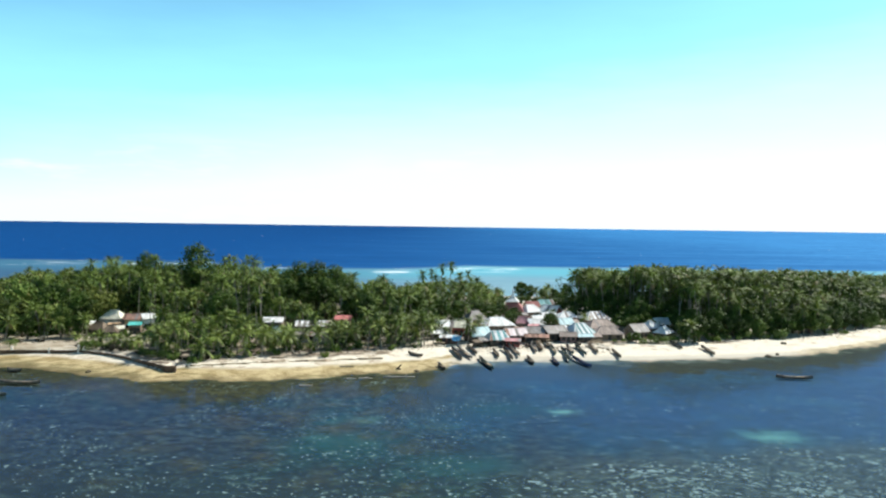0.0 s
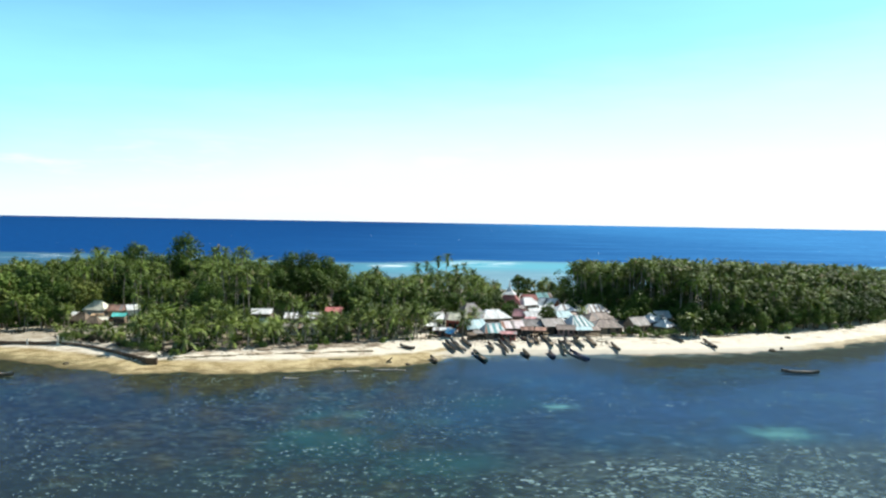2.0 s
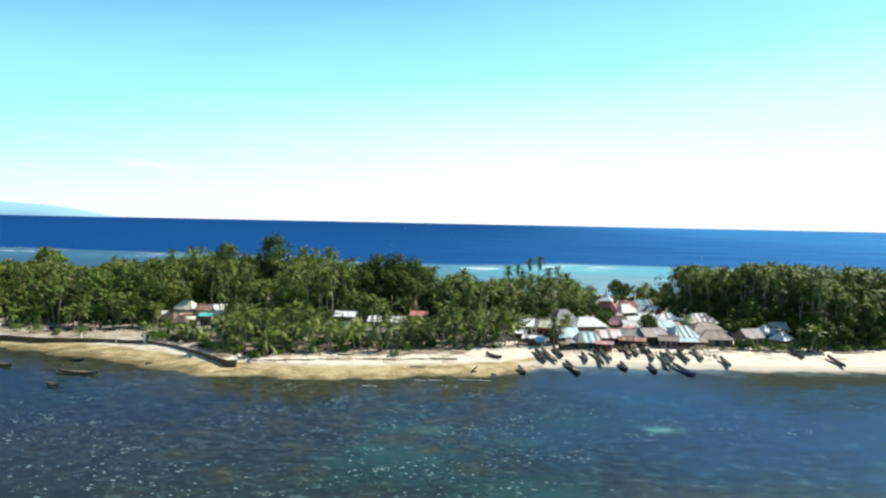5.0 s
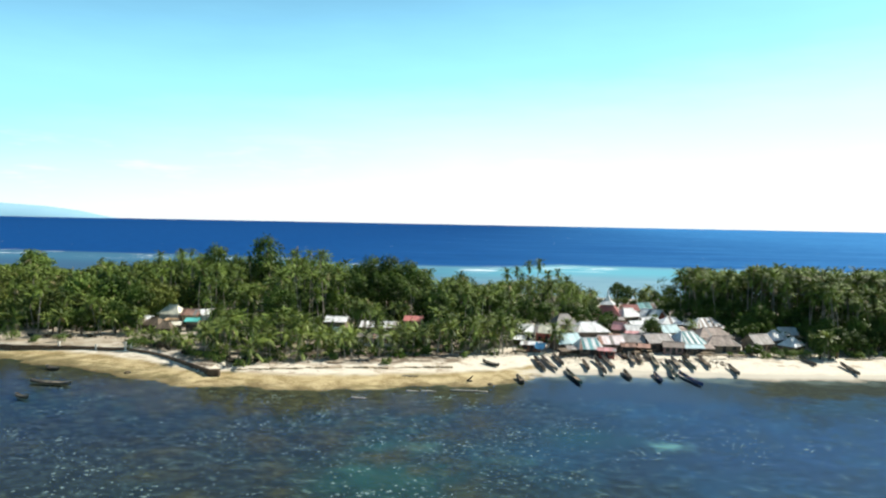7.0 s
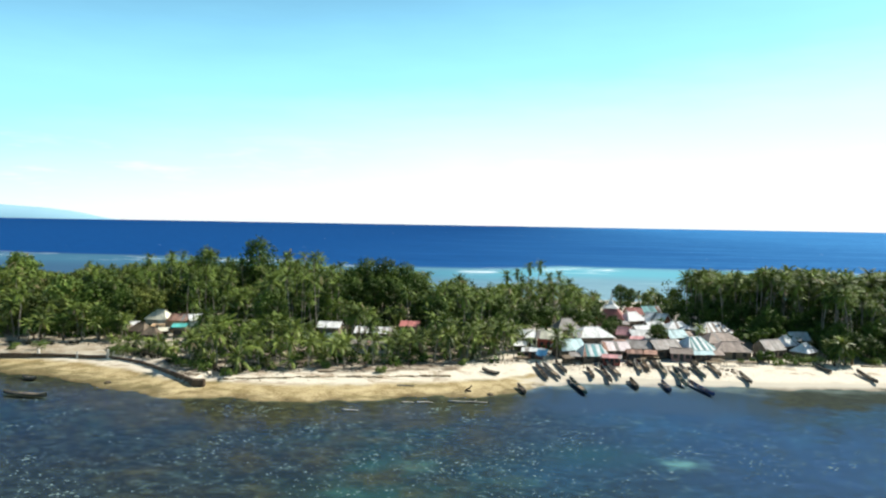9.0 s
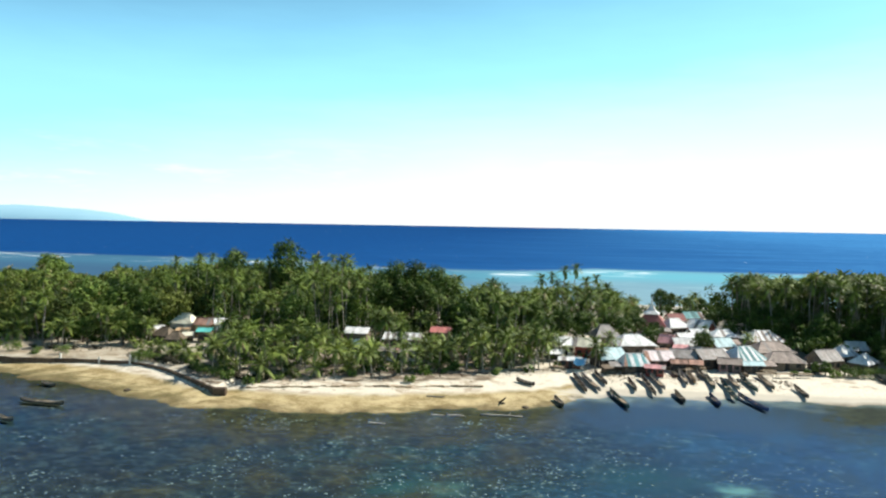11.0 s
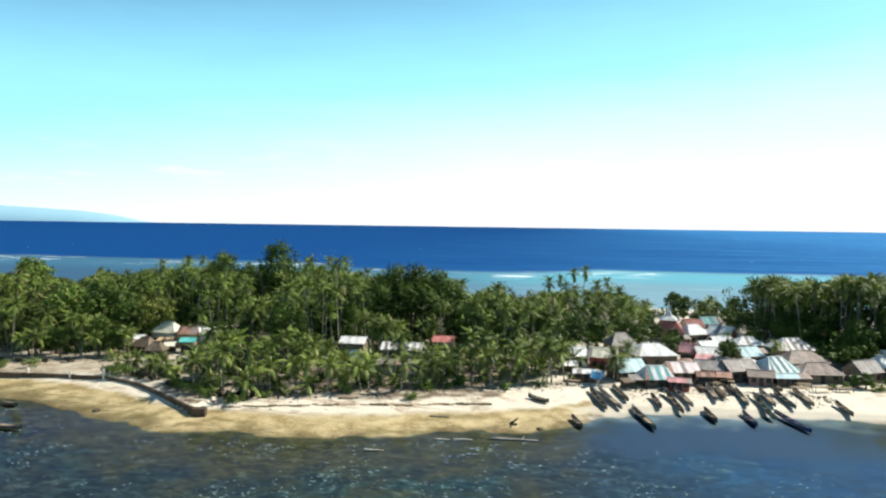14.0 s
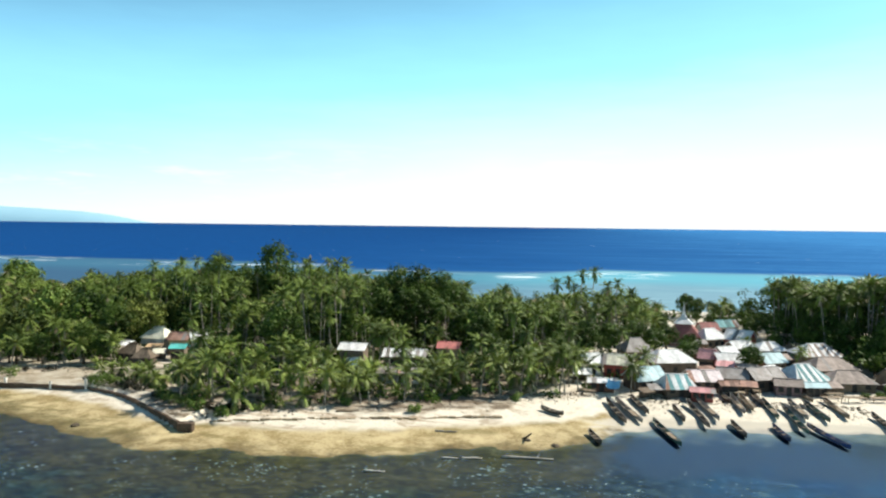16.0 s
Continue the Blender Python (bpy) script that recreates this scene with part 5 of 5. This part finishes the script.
# ---- boats ----
def boat(x, y, length, turn, hull, label, beam=1.0, engine=False, deck=False):
    """A long narrow wooden boat with raised ends; the bow looks to +x before it is turned."""
    z = max(land_z(x, y) + 0.02, -0.12)
    a = radians(turn)
    fore, aft = [max(-0.1, land_z(x + s * math.cos(a) * length * 0.4, y + s * math.sin(a) * length * 0.4)) for s in (1, -1)]
    pitch = -math.degrees(math.atan2(fore - aft, length * 0.8))
    ob = thing("boat", pose(x, y, max(z, (fore + aft) / 2), 0, pitch, turn), label, "boat", "boats by the village")
    n = 12
    rows, inner = [], []
    for i in range(n + 1):
        s = -1 + 2 * i / n
        w = beam / 2 * (1 - abs(s) ** 2.6) ** 0.75 + 0.03
        sheer = 0.62 + 0.42 * abs(s) ** 3
        keel = 0.28 * abs(s) ** 4
        u = s * length / 2
        rows.append([(u, -w, sheer), (u, -w * 0.72, keel + 0.18), (u, 0, keel), (u, w * 0.72, keel + 0.18), (u, w, sheer)])
        inner.append([(u * 0.985, -w * 0.88, sheer), (u * 0.985, -w * 0.6, keel + 0.24), (u * 0.985, 0, keel + 0.1), (u * 0.985, w * 0.6, keel + 0.24), (u * 0.985, w * 0.88, sheer)])
    verts = [p for row in rows for p in row] + [p for row in inner for p in row]
    faces, off = [], 5 * (n + 1)
    for i in range(n):
        for k in range(4):
            q = i * 5 + k
            faces.append((q, q + 5, q + 6, q + 1))
            faces.append((off + q, off + q + 1, off + q + 6, off + q + 5))
        for k in (0, 4):
            q = i * 5 + k
            faces.append((q, off + q, off + q + 5, q + 5) if k == 0 else (q, q + 5, off + q + 5, off + q))
    piece("hull", verts, faces, hull, ob, smooth=True)
    for k in range(4):
        u = (-0.32 + 0.21 * k) * length
        w = beam / 2 * (1 - abs(2 * u / length) ** 2.6) ** 0.75
        box("thwart", u - 0.14, u + 0.14, -w, w, 0.5, 0.55, HULL_TAN, ob)
    for side in (-1, 1):
        pts = [(-length * 0.46 + length * 0.92 * i / 8, side * (beam / 2 * (1 - abs(-0.92 + 1.84 * i / 8) ** 2.6) ** 0.75 + 0.04), 0.63 + 0.42 * abs(-0.92 + 1.84 * i / 8) ** 3) for i in range(9)]
        piece("gunwale", *tube(pts, [0.045] * 9, 5), HULL_GREY, ob)
    if deck:
        box("deck", length * 0.05, length * 0.30, -beam * 0.36, beam * 0.36, 0.60, 0.66, HULL_TAN, ob, "pale plank deck")
    if engine:
        box("engine", -length * 0.40, -length * 0.33, -0.2, 0.2, 0.55, 0.95, DARK_GAP, ob, "small dark engine", bevel=0.04)
        piece("propeller_shaft", *tube([(-length * 0.4, 0, 0.75), (-length * 0.55, 0, 0.25)], [0.03, 0.03], 5), DARK_GAP, ob)
    return ob


DARK, GREEN, BLUE, GREY, TAN = HULL_DARK, HULL_GREEN, HULL_BLUE, HULL_GREY, HULL_TAN
boat(12.0, 198.2, 7.0, -79, DARK, "small dark wooden boat drawn up on the sand")
boat(15.3, 199.0, 12.5, -80, DARK, "long dark wooden boat on the beach", engine=True)
boat(17.4, 201.8, 11.5, -79, GREY, "long grey wooden boat on the beach", deck=True)
boat(21.9, 210.0, 6.0, -84, DARK, "short dark boat high on the sand")
boat(23.4, 206.0, 11.0, -88, GREY, "weathered grey wooden boat on the beach", deck=True)
boat(25.2, 207.6, 10.0, -87, TAN, "bare wooden boat on the beach")
boat(21.0, 193.0, 7.5, -82, DARK, "small dark boat afloat at the water's edge")
boat(27.8, 211.0, 9.5, -88, DARK, "dark wooden boat high on the sand", engine=True)
boat(28.6, 204.2, 11.0, -89, GREEN, "green wooden boat on the beach", deck=True)
boat(27.6, 192.6, 8.0, -84, BLUE, "blue wooden boat at the water's edge")
boat(31.4, 199.4, 13.0, -86, GREEN, "long green wooden boat at the water's edge", engine=True)
boat(33.4, 205.0, 11.5, -88, GREY, "grey wooden boat on the beach", deck=True)
boat(37.3, 214.0, 7.0, -84, TAN, "bare wooden boat high on the sand")
boat(36.4, 204.6, 11.5, -84, GREEN, "green wooden boat on the beach", engine=True)
boat(34.6, 192.4, 11.5, -74, BLUE, "long bright blue boat half afloat", engine=True)
boat(40.4, 207.0, 11.5, -86, TAN, "brown wooden boat on the beach", deck=True)
boat(45.8, 201.0, 6.5, -80, DARK, "small dark boat with poles on the sand")
boat(1.2, 198.0, 12.5, -76, DARK, "long dark wooden boat on the beach")
boat(3.4, 198.8, 13.0, -72, GREY, "long grey wooden boat on the beach", deck=True)
boat(5.6, 202.4, 10.0, -75, DARK, "dark wooden boat on the beach", engine=True)
boat(8.9, 188.6, 13.0, -76, GREEN, "long dark green boat half afloat", engine=True, deck=True)
boat(-2.7, 183.0, 5.6, -70, DARK, "short dark boat at the water's edge")
boat(-10.0, 193.6, 4.7, -30, DARK, "small dark boat lying on the sand")
boat(66.3, 214.0, 9.0, -84, DARK, "dark wooden boat on the sand")
boat(73.6, 208.0, 9.0, -84, DARK, "dark wooden boat near the waterline")
boat(84.2, 177.8, 8.6, -6, DARK, "dark wooden boat with outboard engine afloat on calm water", beam=1.0, engine=True, deck=True)
boat(-96.3, 158.6, 9.6, -3, DARK, "dark wooden boat with pale deck boards afloat on calm water", beam=1.0, deck=True)
boat(-116.3, 161.8, 5.0, -18, DARK, "small dark boat afloat", beam=0.8)
boat(-93.8, 147.6, 3.4, -14, DARK, "little dark canoe afloat", beam=0.7)
boat(-105.2, 171.0, 4.4, -16, DARK, "small dark boat by the tidal flat", beam=0.8)


# ---- coral rubble on the seabed ----
def rubble():
    r = random.Random(5)
    verts, faces = [], []
    for _ in range(60000):
        x, y = r.uniform(-130, 130), r.uniform(48, 172)
        want = 0.26 + 0.55 * noise.noise(Vector((x * 0.03, y * 0.03, 3.0))) + 0.45 * noise.noise(Vector((x * 0.13, y * 0.13, 9.0)))
        want += 0.55 * min(1, max(0, (x - 8) / 10)) * min(1, max(0, (111 + 0.2 * x - y) / 8))
        want -= 0.11 * min(1, max(0, (-30 - x) / 20))
        want -= 0.27 * min(1, max(0, (x - 10) / 10)) * min(1, max(0, (y - 111 - 0.2 * x) / 8))
        want += 0.35 * max(0, 1 - abs(x + 8) / 26) * max(0, 1 - abs(y - 118) / 26)
        want += 0.07 * min(1, max(0, (y - 120) / 12)) * min(1, max(0, (14 - x) / 10)) * min(1, max(0, (x + 75) / 20))
        want *= min(1, (y - 48) / 30)
        if r.random() > want:
            continue
        z = land_z(x, y)
        if z > -0.10:
            continue
        size = r.choice((0.09, 0.12, 0.16, 0.22, 0.36)) * r.uniform(0.7, 1.3)
        if x > 10 and y < 111 + 0.2 * x:
            size *= 1.5
        elif y > 120:
            size = min(size, 0.30)
        a0, base, k = r.uniform(0, 6.28), len(verts), 5
        for i in range(k):
            a = a0 + i * 6.283 / k
            q = size * r.uniform(0.5, 1.5)
            verts.append((x + 1.25 * q * math.cos(a), y + q * math.sin(a), z - 0.05))
        verts.append((x, y, z + 0.08))
        faces += [(base + i, base + (i + 1) % k, base + k) for i in range(k)]
    ob = piece("coral_rubble", verts, faces, CORAL)
    tagged(ob, "scattered pale coral rubble on the dark seabed", "coral", kind="stuff")


rubble()


# ---- drift and clutter along the shore ----
def log(x, y, length, turn, thick, mat, label, afloat=False, tilt=0.0):
    """A tapered, slightly crooked trunk with a broken branch stub."""
    r = random.Random(int(x * 10) + 900)
    z = 0.02 if afloat else land_z(x, y) + thick * 0.7
    ob = thing("drift_log", pose(x, y, z, 0, -tilt, turn), label, "log", "drift logs")
    pts = [(length * (i / 6 - 0.5), r.uniform(-0.06, 0.06) * length * 0.3, r.uniform(-0.04, 0.04)) for i in range(7)]
    piece("stem", *tube(pts, [thick * (1.15 - 0.5 * i / 6) for i in range(7)], 7), mat, ob, smooth=True)
    c = Vector(pts[4])
    piece("branch_stub", *tube([c, c + Vector((0.3, 0.25, 0.35)) * length * 0.2], [thick * 0.45, thick * 0.2], 5), mat, ob)


log(-12.6, 171.8, 7.6, 4, 0.22, DRIFTWOOD, "long pale log floating at the edge of the flat", True)
log(-23.8, 169.2, 2.4, 7, 0.15, DRIFTWOOD, "short pale log floating beside the flat", True)
log(-20.6, 169.9, 3.0, 8, 0.16, DRIFTWOOD, "pale log floating beside the flat", True)
log(-33.0, 161.6, 3.0, 5, 0.15, DRIFTWOOD, "pale pole floating in the shallows", True)
log(-26.5, 180.5, 3.6, 4, 0.14, HULL_GREY, "grey drift log on the ochre flat")
log(-44.0, 184.5, 5.0, 12, 0.15, BARK, "dark drift log on the sand")
log(-38.0, 182.8, 3.4, 8, 0.16, BARK, "dark drift log beside the low wall")
log(-13.8, 180.2, 4.5, -50, 0.2, BARK, "dark broken branch standing out of wet sand", tilt=35)
log(80.5, 220.0, 7.0, 10, 0.22, HULL_TAN, "pale drift log high on the beach")
log(86.0, 222.5, 5.0, 4, 0.2, HULL_GREY, "grey drift log high on the beach")
log(60.0, 217.0, 5.0, -8, 0.2, HULL_TAN, "pale drift log before the shrubs")
log(51.0, 216.0, 6.0, 6, 0.2, HULL_GREY, "grey drift log on the sand")
log(46.0, 217.5, 5.0, -4, 0.18, HULL_TAN, "bare log beside the house yard")


def rock(x, y, size, label):
    r = random.Random(int(x * 7 + y))
    bm = bmesh.new()
    bmesh.ops.create_icosphere(bm, subdivisions=2, radius=size)
    for v in bm.verts:
        v.co *= 1 + 0.35 * noise.noise(v.co * (1.3 / size) + Vector((x, y, 0)))
        v.co.z *= 0.6
    ob = part("rock", bm, ROCK)
    ob.matrix_world = pose(x, y, land_z(x, y) + size * 0.2, 0, 0, r.uniform(0, 360))
    tagged(ob, label, "rock", "shore rocks")


for x, y, size in ((-87.0, 170.5, 0.7), (-8.8, 178.2, 0.6), (-13.2, 179.6, 0.5), (101.5, 221.5, 0.9), (90.3, 206.5, 0.9), (94.0, 209.0, 0.5)):
    rock(x, y, size, "dark weedy rock on the tidal flat" if x < 0 else "dark rock on the beach")


def tarpaulin(x, y):
    """A blue sheet slung over poles between two huts."""
    ob = thing("tarpaulin", pose(x, y, land_z(x, y), 0, 0, 168), "pale blue tarpaulin slung on poles beside the shore shed", "tarpaulin")
    verts, faces, n = [], [], 8
    for i in range(n + 1):
        for k in range(n + 1):
            u, v = i / n, k / n
            verts.append((2.6 * (u - 0.5), 2.2 * (v - 0.5), 2.9 - 1.1 * v - 0.35 * math.sin(math.pi * u) + 0.06 * math.sin(9 * u + 5 * v)))
    for i in range(n):
        for k in range(n):
            a = i * (n + 1) + k
            faces.append((a, a + n + 1, a + n + 2, a + 1))
    piece("sheet", verts, faces, TARP, ob, smooth=True)
    for px, py, h in ((-1.25, -1.05, 2.9), (1.25, -1.05, 2.9), (-1.25, 1.05, 1.8), (1.25, 1.05, 1.8)):
        piece("pole", *tube([(px, py, -0.2), (px, py, h)], [0.05, 0.04], 6), BOARD, ob)


tarpaulin(1.2, 208.4)


def litter():
    """Husks, twigs and dead fronds on the upper beach."""
    r = random.Random(99)
    verts, faces = [], []
    for k in range(2600):
        x = r.uniform(-125, 150) if k < 1500 else r.uniform(-12, 60)
        d = abs(r.gauss(0, 3.5))
        edge = left_edge(x) if x < 4 else (208.0 if x < 46 else min(right_edge(x), 232 + max(0, x - 100)))
        y = edge + 2 - d
        z = land_z(x, y)
        if z < 0.75:
            continue
        l, w, a = r.uniform(0.08, 0.4 if k < 1500 else 0.22), r.uniform(0.05, 0.16), r.uniform(0, 6.28)
        ca, sa = math.cos(a), math.sin(a)
        base = len(verts)
        for u, v, h in ((-l, -w, 0.0), (l, -w * 0.6, 0.02), (l * 0.8, w, 0.0), (-l * 0.7, w, 0.02), (0, 0, r.uniform(0.08, 0.22))):
            verts.append((x + u * ca - v * sa, y + u * sa + v * ca, z + h + 0.06))
        faces += [(base, base + 1, base + 4), (base + 1, base + 2, base + 4), (base + 2, base + 3, base + 4), (base + 3, base, base + 4)]
    ob = piece("beach_litter", verts, faces, BARK)
    tagged(ob, "brown husks, twigs and dead fronds on the upper beach", "litter", kind="stuff")


litter()


def drying_rack(x, y, turn, wide, label):
    """A low slatted platform on short legs."""
    ob = thing("drying_rack", pose(x, y, land_z(x, y), 0, 0, turn), label, "rack", "drying racks")
    for px in (-wide / 2 + 0.1, wide / 2 - 0.1):
        for py in (-0.6, 0.6):
            box("leg", px - 0.05, px + 0.05, py - 0.05, py + 0.05, -0.2, 0.85, BOARD, ob)
        box("rail", px - 0.05, px + 0.05, -0.8, 0.8, 0.85, 0.93, BOARD, ob)
    for k in range(7):
        py = -0.72 + 0.24 * k
        box("slat", -wide / 2 - 0.1, wide / 2 + 0.1, py - 0.08, py + 0.08, 0.93, 0.97, HULL_TAN, ob)


drying_rack(24.6, 212.6, 4, 3.0, "low wooden drying rack before the board house")
drying_rack(28.0, 215.0, -8, 2.6, "low wooden drying rack beside the dark house")
drying_rack(43.0, 216.2, 10, 3.2, "low wooden drying rack beside the striped house")
drying_rack(41.5, 212.8, 8, 3.4, "low wooden drying rack on the upper beach")
drying_rack(46.0, 213.6, 8, 3.4, "low wooden drying rack on the upper beach")
drying_rack(50.4, 214.4, 10, 3.0, "low wooden drying rack near the shrubs")
drying_rack(-3.5, 207.0, -10, 2.4, "low wooden drying rack under the palms")
